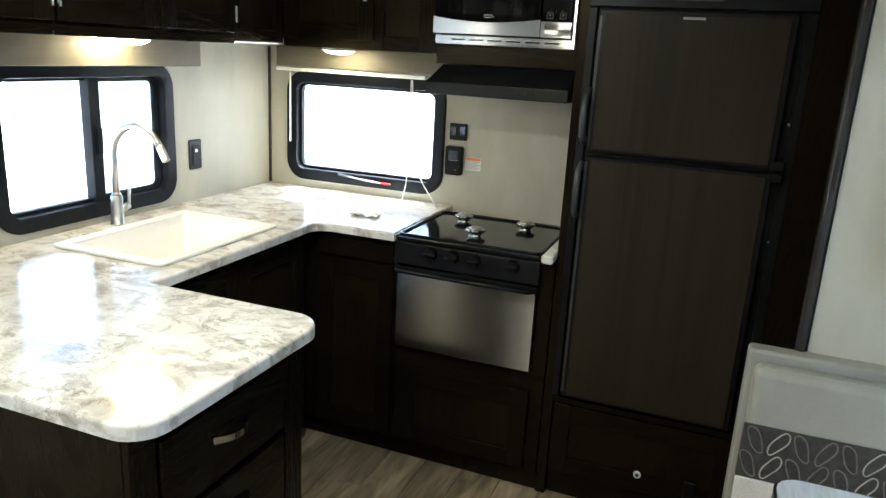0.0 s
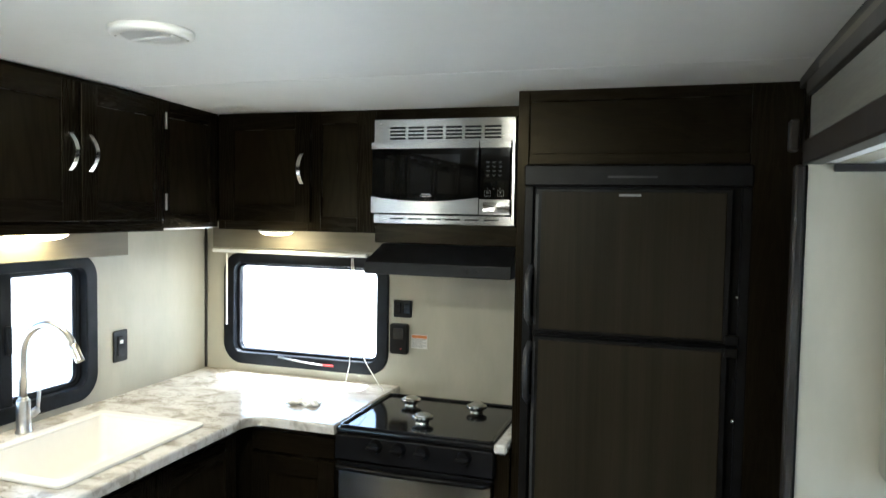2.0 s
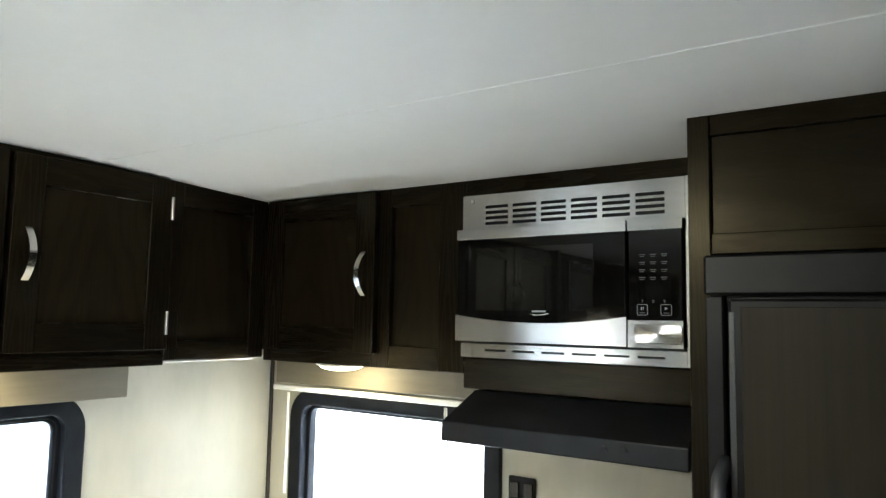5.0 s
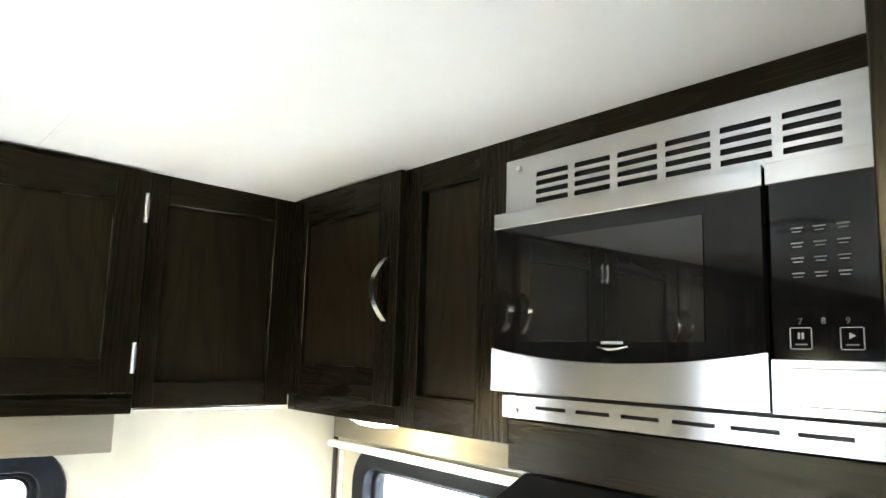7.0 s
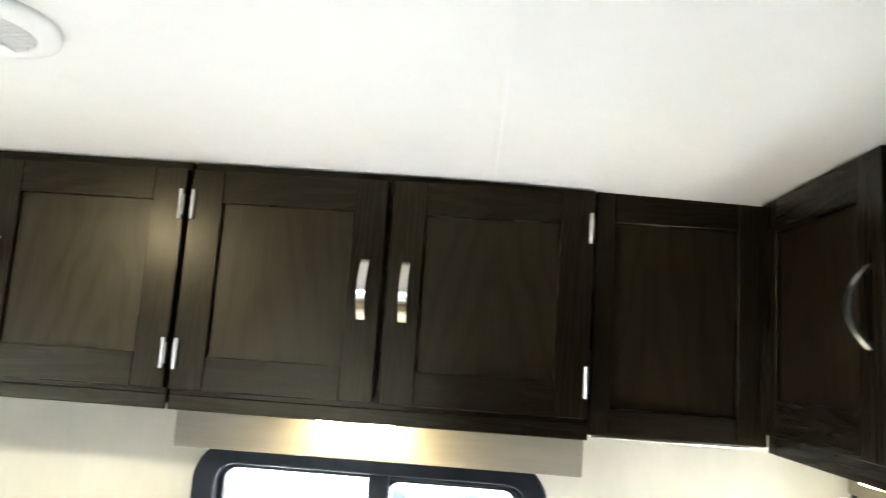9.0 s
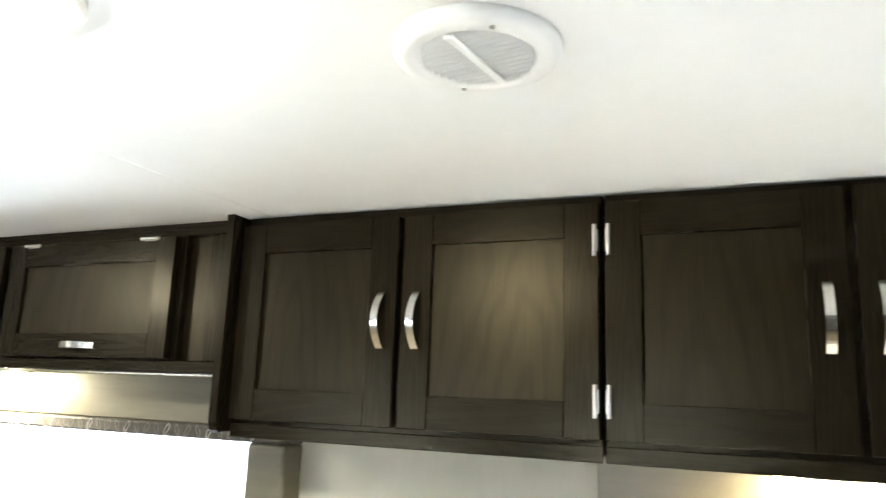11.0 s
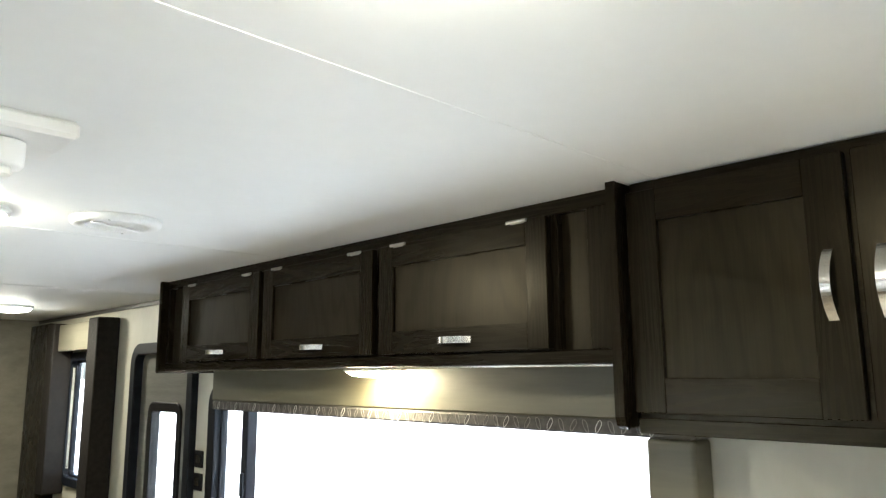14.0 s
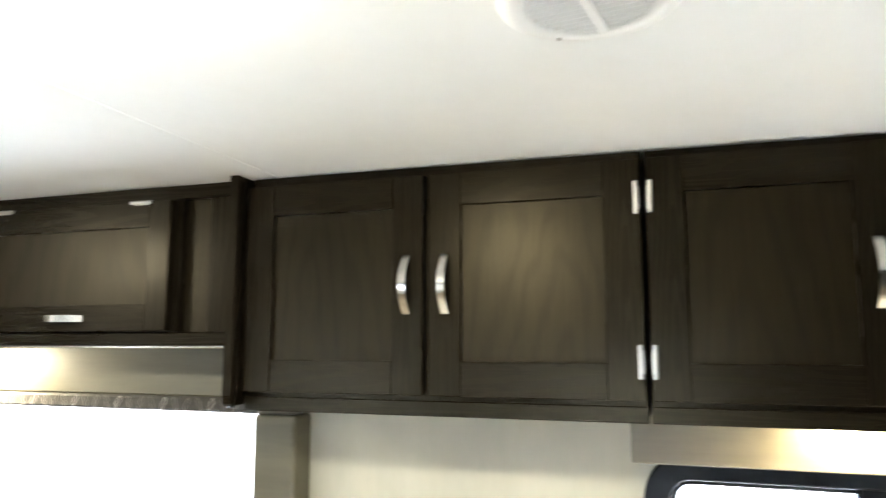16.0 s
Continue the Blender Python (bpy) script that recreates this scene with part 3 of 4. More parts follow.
# ---- ceiling fixtures ----
def ceiling_vent(m, r, label):
    """A raised round flange with a fine slatted grille and one crossbar."""
    t = thing("ceiling_vent", m, label, "vent", "round vents in the ceiling")
    part("flange", lathe([(0.0, 0), (r, 0), (r, -0.009), (r * 0.97, -0.013), (r * 0.90, -0.016), (r * 0.73, -0.016), (r * 0.69, -0.011), (r * 0.69, -0.006), (0, -0.006)]), WHITE_P, t, "white round flange")
    for i in range(-6, 7):
        x = i * r * 0.66 / 6.4
        w = math.sqrt((r * 0.67) ** 2 - x * x)
        part("slat", sweep([(x, -w, -0.012), (x, w, -0.012)], [(-0.0026, -0.003), (-0.0014, -0.003), (0.0026, 0.003), (0.0014, 0.003)], smooth=False), WHITE_P, t)
    part("crossbar", box((-r * 0.68, -0.005, -0.018), (r * 0.68, 0.005, -0.0135), 0.0015), WHITE_P, t)
    for a in (40, 220):
        part("screw", disc((r * 0.83 * math.cos(radians(a)), r * 0.83 * math.sin(radians(a)), -0.0165), 0.0028, 0.002, "Z", 10), NICKEL, t)
    return t


def ceiling_light(m, r, label):
    t = thing("ceiling_light", m, label, "light", "round ceiling lights")
    part("ring", lathe([(r * 0.88, 0), (r, 0), (r, -0.010), (r * 0.94, -0.016), (r * 0.9, -0.013)]), WHITE_P, t, "white plastic ring")
    part("diffuser", lathe([(r * 0.90, -0.012), (r * 0.8, -0.024), (r * 0.5, -0.032), (0, -0.035)]), CEIL_GLOW, t, "glowing diffuser")
    return t


ceiling_vent(pose(0.877, -1.387, ceiling_at(-1.387), 0, 0, -8), 0.089, "round white plastic air vent with slats in the ceiling")
ceiling_vent(pose(0.865, -3.165, ceiling_at(-3.165), 0, 0, 20), 0.100, "round white plastic air vent with slats in the ceiling")
ceiling_light(pose(1.152, -1.785, ceiling_at(-1.785)), 0.097, "round white ceiling light, switched on")
ceiling_light(pose(1.175, -3.24, ceiling_at(-3.2)), 0.105, "round white ceiling light, switched on")
ceiling_light(pose(0.45, -5.72, ceiling_at(-5.7)), 0.105, "round white ceiling light, switched on")
t = thing("antenna_crank", pose(1.238, -2.59, ceiling_at(-2.6)), "white plastic antenna crank plate on the ceiling", "antenna crank")
part("plate", box((-0.08, -0.08, -0.026), (0.08, 0.08, 0), 0.006), WHITE_P, t)
part("boss", lathe([(0.03, -0.028), (0.03, -0.06), (0.026, -0.066), (0, -0.066)], 24), WHITE_P, t)
part("crank", box((-0.012, -0.075, -0.082), (0.012, 0.02, -0.066), 0.004), WHITE_P, t, "white crank lever")

# ---- overhead cabinets on the door-side wall (local x along world y, front to +x) ----
ZC = 1.546


def side_cabinet(y0, y1, label, hung=(True, False)):
    """A two-door kitchen overhead unit between world y0 < y1."""
    t = thing("overhead_cabinet", pose(0, y0, ZC, 0, 0, 90), label, "cabinet", "overhead cabinets over the sink")
    w, top = y1 - y0, CT - ZC
    bm = bmesh.new()
    box((0.0005, -0.247, 0.0), (w - 0.0005, -0.003, top), 0.001, bm)
    part("body", bm, WOOD_V, t)
    part("face_frame", box((0.0005, -0.265, 0.0), (w - 0.0005, -0.2475, top), 0.003), WOOD_Y, t)
    part("bottom_lip", box((0.0005, -0.270, -0.010), (w - 0.0005, -0.2660, 0.018), 0.002), WOOD_Y, t)
    mid = w / 2
    for a, b, hx, gx, flip in ((0.004, mid - 0.006, mid - 0.038, 0.002, True), (mid + 0.006, w - 0.004, mid + 0.038, w - 0.002, False)):
        d = shaker(t, a, b, 0.028, 0.440, -0.285, WOOD_Y)
        handle(d, hx, -0.2853, 0.232)
        for z in (0.371, 0.092) if flip in hung else ():
            hinge(d, gx + (0.0085 if flip else -0.0085), -0.2885, z, flip)
    return t


side_cabinet(-1.372, -0.604, "espresso wood two-door overhead cabinet with bow handles over the sink")
side_cabinet(-2.160, -1.375, "espresso wood two-door overhead cabinet with bow handles beside the divider", (False,))

t = thing("corner_cabinet", pose(0, -0.6025, ZC, 0, 0, 90), "espresso wood blind corner cabinet with recessed panel", "cabinet", "overhead cabinets over the sink")
part("body", box((0, -0.247, 0.02), (0.598, -0.003, CT - ZC), 0.001), WOOD_V, t)
for lo, hi, m in (((0, 0), (0.036, 0.464), WOOD_V), ((0.262, 0), (0.315, 0.464), WOOD_V), ((0.036, 0), (0.262, 0.048), WOOD_Y), ((0.036, 0.388), (0.262, 0.464), WOOD_Y)):
    part("face_stile" if m is WOOD_V else "face_rail", box((lo[0], -0.265, lo[1]), (hi[0], -0.2475, hi[1]), 0.0015), m, t)
part("panel", box((0.034, -0.2500, 0.046), (0.264, -0.2472, 0.390), 0), VENEER, t)
# thin nickel strip added as the gleam on the cabinet's bottom lip
part("lip_gleam", box((0.005, -0.262, -0.005), (0.285, -0.245, -0.0005), 0.0015), NICKEL, t, "pale strip for the gleam under the cabinet edge")

# divider panel and the low run over the big window
t = thing("divider_panel", pose(0, -2.172, ZC), "espresso wood end panel between the two overhead runs", "panel")
part("panel", slab([(0.003, 0), (0.292, 0), (0.302, 0.006), (0.3075, 0.02), (0.3075, 0.464), (0.003, 0.464)], -0.0085, 0.0085, 0.002), WOOD_V, t, at=pose(0, 0, 0, 90, 0, 0))
part("edge_trim", sweep([(0.296, 0, -0.001), (0.306, 0, 0.006), (0.3105, 0, 0.02), (0.3105, 0, 0.464)], [(-0.0098, -0.0028), (0.0098, -0.0028), (0.0098, 0.0028), (-0.0098, 0.0028)], up=(1, 0, 0), smooth=False), WOOD_V, t, "dark front edge strip")
ZL = 1.664
t = thing("overhead_cabinet", pose(0, -4.215, ZL, 0, 0, 90), "low espresso wood overhead cabinet with three lift-up doors", "cabinet")
W = 2.03
part("body", box((0, -0.247, 0.0), (W, -0.003, CT - ZL), 0.001), WOOD_Y, t)
for a, b in ((0, 0.028), (0.313, CT - ZL)):
    part("face_rail", box((0, -0.268, a), (W, -0.2475, b), 0.002), WOOD_Y, t)
for a, b in ((0, 0.022), (0.120, 0.172), (0.700, 0.742), (1.282, 1.316), (1.850, 1.884), (1.957, W)):
    part("face_stile", box((a, -0.2680, 0.0282), (b, -0.2475, 0.3128), 0.001), WOOD_V, t)
for a, b in ((0.022, 0.120), (1.884, 1.957)):
    part("panel", box((a, -0.2500, 0.028), (b, -0.2472, 0.313), 0), VENEER, t)
part("backing", box((0.14, -0.252, 0.02), (1.86, -0.2475, 0.32), 0), WOOD_V, t)
for c in (0.440, 1.018, 1.594):
    d = shaker(t, c - 0.274, c + 0.274, 0.031, 0.310, -0.288, WOOD_Y, stile=0.056)
    handle(d, c, -0.2885, 0.058, flat=True)
    for dx in (-0.197, 0.197):
        hinge(d, c + dx, -0.2895, 0.308, turn=90)
part("end_panel", box((-0.018, -0.300, -0.012), (-0.0005, -0.003, CT - ZL), 0.006), WOOD_V, t, "espresso wood end panel")
part("light_rail", box((0.0, -0.262, -0.006), (W, -0.25, -0.0006), 0.001), CHROME, t, "thin bright edging")


# ---- window valances ----
def board_valance(m, w, h, d, material, label):
    t = thing("window_valance", m, label, "valance")
    part("front_board", box((0, -d, 0), (w, -d + 0.015, h), 0.002), material, t)
    for x in (0.0, w - 0.015):
        part("return", box((x, -d + 0.0155, 0), (x + 0.015, -0.001, h), 0.002), material, t)
    return t


board_valance(pose(0, -1.42, 1.446, 0, 0, 90), 0.835, 0.098, 0.10, BOARD, "taupe valance board under the cabinet over the sink window")
board_valance(pose(0.075, 0, 1.452), 0.85, 0.084, 0.055, BOARDX, "tan valance board above the exit window")
t = thing("blind_headrail", pose(0.09, -0.062, 1.428), "white mini-blind headrail with a wand and a cord", "blind")
part("rail", box((0, -0.020, 0.004), (0.715, -0.001, 0.019), 0.003), WHITE_P, t)
part("wand", sweep([(0.078, -0.026, 0.0), (0.080, -0.03, -0.30)], circle(0.004, 8)), WHITE_P, t, "clear tilt wand")
part("cord", sweep([(0.655, -0.022, 0.0), (0.652, -0.018, -0.31), (0.648, -0.02, -0.43), (0.638, -0.04, -0.509), (0.65, -0.10, -0.509)], circle(0.0022, 6)), WHITE_P, t, "thin white cord")
part("cord", sweep([(0.66, -0.022, 0.0), (0.682, -0.02, -0.35), (0.73, -0.02, -0.43), (0.79, -0.05, -0.49), (0.815, -0.06, -0.509)], circle(0.0022, 6)), WHITE_P, t, "thin white cord")


def swirl_outline(half, turn):
    """A closed bent loop whose half length is given."""
    pts = []
    for i in range(28):
        a = 2 * math.pi * i / 28
        y = math.cos(a)
        x = 0.37 * math.sin(a) * (1.0 + 0.15 * y) + 0.08 * math.sin(2.6 * y)
        c, n = math.cos(turn), math.sin(turn)
        pts.append((half * (x * c - y * n), half * (x * n + y * c)))
    return pts


def swirls(parent, x0, x1, z0, z1, y, half, seed, spread=1.34):
    """Woven loops over a band that faces -y, as thin raised thread."""
    rnd = random.Random(seed)
    rows = 2 if z1 - z0 > 3.2 * half else 1
    step = half * spread
    for name, mat, pale in (("swirl_thread", SWIRL, True), ("dim_swirl_thread", SWIRL_D, False)):
        bm = bmesh.new()
        for i in range(int((x1 - x0 - half) / step)):
            for j in range(rows):
                turn = (0.48 if i % 2 == 0 else -0.40) + rnd.uniform(-0.06, 0.06)
                if (i % 4 == 1) != pale:
                    continue
                cx = x0 + half * 0.55 + i * step + (0.22 * half if j else 0)
                cz = (z0 + z1) / 2 + ((j - 0.5) * (z1 - z0 - 2.0 * half) if rows == 2 else 0)
                sweep([(cx + px, y, cz + pz) for px, pz in swirl_outline(half * 0.94, turn)], circle(half * 0.05, 5), up=(0, 1, 0.01), bm=bm, closed=True)
        tagged(part(name, bm, mat, parent), kind="stuff")


t = thing("window_valance", pose(0, -4.18, 1.44, 0, 0, 90), "taupe padded valance with dark patterned edging over the wide window", "valance")
part("front_board", box((0, -0.085, 0.105), (2.03, -0.066, 0.222), 0.004), OLIVE, t, "olive-taupe front board")
part("return", box((2.011, -0.0655, 0.105), (2.030, -0.003, 0.222), 0.003), OLIVE, t)
e = part("edging", box((0, -0.087, 0.070), (2.03, -0.064, 0.1045), 0.006), FABRIC, t, "dark brown swirl-patterned edging")
swirls(e, 0.02, 2.01, 0.071, 0.1035, -0.0875, 0.0160, 3, 2.1)
part("edging_return", box((2.008, -0.0635, 0.070), (2.032, -0.003, 0.1045), 0.005), FABRIC, t, "dark brown edging round the corner")
part("side_panel", box((1.92, -0.080, -0.62), (2.03, -0.003, 0.0695), 0.010, seg=4), OLIVE, t, "padded taupe side panel")
t = thing("window_valance", pose(0, -6.14, 1.42, 0, 0, 90), "tan valance with dark padded sides over the far window", "valance")
part("front_board", box((0.03, -0.09, 0.365), (0.60, -0.07, 0.520), 0.004), BOARD, t, "tan front board")
for a, b in ((-0.09, 0.0295), (0.6005, 0.74)):
    part("side_panel", box((a, -0.12, -0.45), (b, -0.003, 0.530), 0.010, seg=4), PAD, t, "dark brown padded side panel")
single("wall_panel", box((0, -0.36, 0.001), (0.10, 0.0, 1.96), 0.006), WOOD_V, pose(0.003, -6.27, 0), "brown wood end panel by the far partition", "panel")
setting("ceiling_trim", box((0.001, YF, 1.985), (0.014, -4.24, 2.006), 0.002), TRIM, "dark bead between wall and ceiling")

puck(pose(0.165, -1.035, ZC - 0.0004), 0.096, "round white LED light, warm and lit, under the overhead cabinet", PUCK_SOFT)
puck(pose(0.455, -0.17, 1.5385), 0.070, "small round warm LED light under the rear cabinet", PUCK_SOFT)
puck(pose(0.165, -3.07, ZL - 0.0004), 0.082, "round white LED light, warm and lit, under the low cabinet", PUCK_GLOW)

# ---- rear overhead run (front to -y) ----
t = thing("rear_cabinet", pose(0, 0, 1.538), "espresso wood rear overhead cabinet with one door and a recessed panel", "cabinet")
HT = CT - 1.538
part("body", box((0.268, -0.269, 0.012), (0.930, -0.003, HT), 0.001), WOOD_V, t)
for lo, hi in (((0.268, 0), (0.300, HT)), ((0.655, 0), (0.712, HT)), ((0.858, 0), (0.930, HT))):
    part("face_stile", box((lo[0], -0.288, lo[1]), (hi[0], -0.2695, hi[1]), 0.0015), WOOD_V, t)
for a, b in ((0.3, 0.655), (0.712, 0.858)):
    part("face_rail", box((a, -0.2878, 0), (b, -0.2695, 0.055), 0.001), WOOD_X, t)
    part("face_rail", box((a, -0.2878, 0.398), (b, -0.2695, HT), 0.001), WOOD_X, t)
part("panel", box((0.71, -0.2725, 0.053), (0.86, -0.2692, 0.40), 0), VENEER, t)
part("bottom_board", box((0.268, -0.26, 0.0), (0.930, -0.003, 0.0115), 0), BOARDX, t, "tan underside board")
d = shaker(t, 0.288, 0.676, 0.034, 0.440, -0.308, WOOD_X)
handle(d, 0.642, -0.3083, 0.232)
t = thing("microwave_cabinet", pose(0, 0, 1.42), "espresso wood surround over and under the microwave", "cabinet")
part("top_rail", box((0.9305, -0.288, 0.5255), (1.503, -0.003, CT - 1.42), 0.0015), WOOD_X, t)
part("bottom_rail", box((0.9305, -0.288, 0.085), (1.503, -0.003, 0.155), 0.002), WOOD_X, t)
part("side_stile", box((1.449, -0.288, 0.1555), (1.503, -0.003, 0.525), 0.001), WOOD_V, t)

# ---- microwave ----
t = thing("microwave", pose(0.938, -0.290, 1.577), "built-in stainless steel microwave with black glass door", "microwave")
MW = 0.497
part("body", box((0.01, 0.0, 0.004), (MW - 0.002, 0.26, 0.360), 0), BLACK, t)
slots = [(0.052 + i * 0.0695, 0.052 + i * 0.0695 + 0.058) for i in range(6)]
holes = [(a, b, 0.296 + k * 0.0125, 0.296 + k * 0.0125 + 0.0068) for a, b in slots for k in range(4)]
tm = wall_mesh(-0.008, MW, 0.285, 0.366, 0.006, holes)
for v in tm.verts:
    v.co.y -= 0.008
part("vent_trim", tm, STEEL, t, "louvred stainless trim")
# black sheet just behind the louvres, put in as the shade inside them
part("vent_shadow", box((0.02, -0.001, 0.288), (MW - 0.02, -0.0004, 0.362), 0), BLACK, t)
holes = [(0.055 + i * 0.0695, 0.055 + i * 0.0695 + 0.052, 0.014, 0.0185) for i in range(6)]
tm = wall_mesh(-0.008, MW, 0.0, 0.030, 0.006, holes)
for v in tm.verts:
    v.co.y -= 0.008
part("lower_trim", tm, STEEL, t, "slotted stainless lower trim")
# the lower slots get their dark from a black sheet too
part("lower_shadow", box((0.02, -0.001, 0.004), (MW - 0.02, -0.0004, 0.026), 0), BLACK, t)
part("side_trim", box((MW + 0.0006, -0.014, 0.0), (MW + 0.0128, -0.0005, 0.366), 0.0015), STEEL, t, "narrow stainless side trim")
door = part("door", box((-0.010, -0.026, 0.0345), (0.386, -0.0005, 0.284), 0.003), DGLASS, t, "black glass door")
part("upper_band", box((-0.011, -0.0285, 0.262), (0.3865, -0.0262, 0.2845), 0.001), STEEL, door, "stainless band")
bm = bmesh.new()
n = 18
rows = []
for i in range(n + 1):
    u = i / n
    x = -0.011 + u * 0.3975
    zt = 0.094 - 0.016 * (1 - (2 * u * 0.80 - 0.80) ** 2 / 0.64)
    rows.append([bm.verts.new(p) for p in ((x, -0.0290, 0.036), (x, -0.0290, zt), (x, -0.0262, zt + 0.001), (x, -0.0262, 0.036))])
for a, b in zip(rows, rows[1:]):
    for j in range(4):
        bm.faces.new((a[j], b[j], b[(j + 1) % 4], a[(j + 1) % 4]))
bm.faces.new(rows[0])
bm.faces.new(rows[-1][::-1])
bmesh.ops.recalc_face_normals(bm, faces=bm.faces)
part("lower_band", bm, STEEL, door, "curved stainless lower band")
part("viewing_window", box((0.042, -0.0272, 0.104), (0.318, -0.0262, 0.242), 0.0005), DGLASS2, door, "dark viewing window")
part("badge", sweep([(0.175, -0.0275, 0.0975), (0.19, -0.0275, 0.0945), (0.205, -0.0275, 0.0955), (0.22, -0.0275, 0.0985)], circle(0.0018, 6)), CHROME, door, "pale swoosh badge")
part("badge_bar", box((0.180, -0.0272, 0.1010), (0.212, -0.0263, 0.1050), 0), GREYP, door)
panel = part("control_panel", box((0.389, -0.026, 0.0345), (MW - 0.0005, -0.0005, 0.284), 0.003), DGLASS, t, "black control panel")
part("upper_band", box((0.3885, -0.0285, 0.262), (MW, -0.0262, 0.2845), 0.001), STEEL, panel)
part("lower_band", box((0.3885, -0.0285, 0.0345), (MW, -0.0262, 0.088), 0.001), STEEL, panel)
part("open_button", slab(rounded(0.092, 0.036, 0.006), 0, 0.003, 0.001), STEEL, panel, "wide stainless open button", at=pose(0.449, -0.0287, 0.062, 90, 0, 0))
bm = bmesh.new()
for j in range(6):
    for i in range(3):
        x, z = 0.418 + i * 0.0215, 0.214 - j * 0.0148
        if j < 4:
            box((x - 0.006, -0.0266, z), (x + 0.006, -0.0262, z + 0.0016), 0, bm)
            box((x - 0.0045, -0.0266, z - 0.0034), (x + 0.0045, -0.0262, z - 0.0022), 0, bm)
tagged(part("key_legend", bm, DIMP, panel, "small grey key legends"), kind="stuff")
for i, d in enumerate("789"):
    me = text_mesh(d, 0.0085)
    me.materials.append(DIMP)
    part("numeral", me, None, panel, at=pose(0.418 + i * 0.0215, -0.0264, 0.124, 90, 0, 0))
for x, play in ((0.418, False), (0.464, True)):
    bm = bmesh.new()
    for sx in (-1, 1):
        box((x + sx * 0.0100 - 0.0004, -0.0266, 0.0985), (x + sx * 0.0100 + 0.0004, -0.0262, 0.1175), 0, bm)
        z = 0.108 + sx * 0.0100
        box((x - 0.0094, -0.0266, z - 0.0004), (x + 0.0094, -0.0262, z + 0.0004), 0, bm)
    part("key_outline", bm, GREYP, panel, "thin pale key outline")
    if play:
        bm = slab([(-0.0024, -0.003), (0.0032, 0), (-0.0024, 0.003)], 0, 0.0004, 0)
        part("key_symbol", bm, GREYP, panel, at=pose(x, -0.0262, 0.1105, 90, 0, 0))
    else:
        bm = bmesh.new()
        for dx in (-0.0018, 0.0018):
            box((x + dx - 0.0009, -0.0266, 0.1075), (x + dx + 0.0009, -0.0262, 0.1135), 0, bm)
        part("key_symbol", bm, GREYP, panel)
    part("key_word", box((x - 0.0055, -0.0266, 0.1015), (x + 0.0055, -0.0262, 0.1030), 0), DIMP, panel)
for x in (0.018,):
    for z in (0.352, 0.010):
        part("screw", disc((x, -0.0095, z), 0.004, 0.003, "Y", 12), CHROME, t)

# ---- range hood ----
t = thing("range_hood", pose(0.925, 0, 1.398), "black sloping range hood under the microwave", "range hood")
bm = bmesh.new()
pr = [(-0.003, 0.105), (-0.285, 0.105), (-0.365, 0.042), (-0.367, 0.0), (-0.003, 0.0)]
vs = [[bm.verts.new((x, y, z)) for y, z in pr] for x in (0.0, 0.530)]
for j in range(5):
    bm.faces.new((vs[0][j], vs[0][(j + 1) % 5], vs[1][(j + 1) % 5], vs[1][j]))
bm.faces.new(vs[0][::-1])
bm.faces.new(vs[1])
bmesh.ops.recalc_face_normals(bm, faces=bm.faces)
for v in vs[0][1:2]:
    v.co.x += 0.035
bmesh.ops.bevel(bm, geom=list(bm.edges), offset=0.003, segments=2, affect="EDGES", profile=0.5)
part("shell", bm, BLACK, t)
for x in (0.372, 0.412):
    part("button", disc((x, -0.3675, 0.024), 0.006, 0.008, "Y", 16), BLACK, t, "small black push button")
part("filter", box((0.08, -0.33, -0.003), (0.45, -0.05, 0.001), 0.001), STEEL, t, "metal grease filter")

# ---- refrigerator and its cabinet ----
t = thing("fridge_cabinet", pose(1.504, 0, 0), "tall espresso wood cabinet round the refrigerator", "cabinet")
FW = 0.790
part("side_panel", box((0, -0.531, 0.001), (0.035, -0.003, CT), 0.002), WOOD_V, t)
part("side_panel", box((0.655, -0.530, 0.001), (FW, -0.003, CT), 0.002), WOOD_V, t)
part("top_board", box((0.0352, -0.5295, 1.768), (0.6548, -0.003, 1.800), 0.001), WOOD_X, t)
part("header_frame", box((0.0352, -0.5295, 1.956), (0.6548, -0.003, CT), 0.001), WOOD_X, t)
part("header_panel", box((0.0352, -0.522, 1.8002), (0.6548, -0.003, 1.9558), 0.001), WOOD_X, t, "recessed header panel")
part("bottom_board", box((0.0352, -0.5295, 0.375), (0.6548, -0.003, 0.395), 0.001), WOOD_X, t)
d = shaker(t, 0.040, 0.650, 0.105, 0.370, -0.531, WOOD_X, name="lower_door")
part("catch", disc((0.352, -0.533, 0.170), 0.013, 0.006, "Y", 20), WHITE_P, d, "round white push catch")
part("catch_centre", disc((0.352, -0.5365, 0.170), 0.006, 0.003, "Y", 16), FABRIC, d)
part("pull", box((0.505, -0.540, 0.115), (0.545, -0.531, 0.19), 0.004), BLACK, d, "black recessed pull")
part("toe_board", box((0.0352, -0.505, 0.002), (0.6548, -0.45, 0.104), 0.001), WOOD_X, t)

t = thing("refrigerator", pose(1.540, 0, 0.396), "two-door refrigerator with espresso wood panels in black frames", "refrigerator")
RW = 0.618
part("body", box((0.004, -0.515, 0.003), (RW - 0.004, -0.01, 1.368), 0), BLACK, t)
bm = bmesh.new()
box((-0.012, -0.538, 1.308), (RW + 0.012, -0.5155, 1.370), 0.004, bm)
box((-0.012, -0.532, 0.003), (0.016, -0.5155, 1.3075), 0.003, bm)
box((RW - 0.016, -0.532, 0.003), (RW + 0.012, -0.5155, 1.3075), 0.003, bm)
part("trim_frame", bm, BLACK, t, "black surround trim")
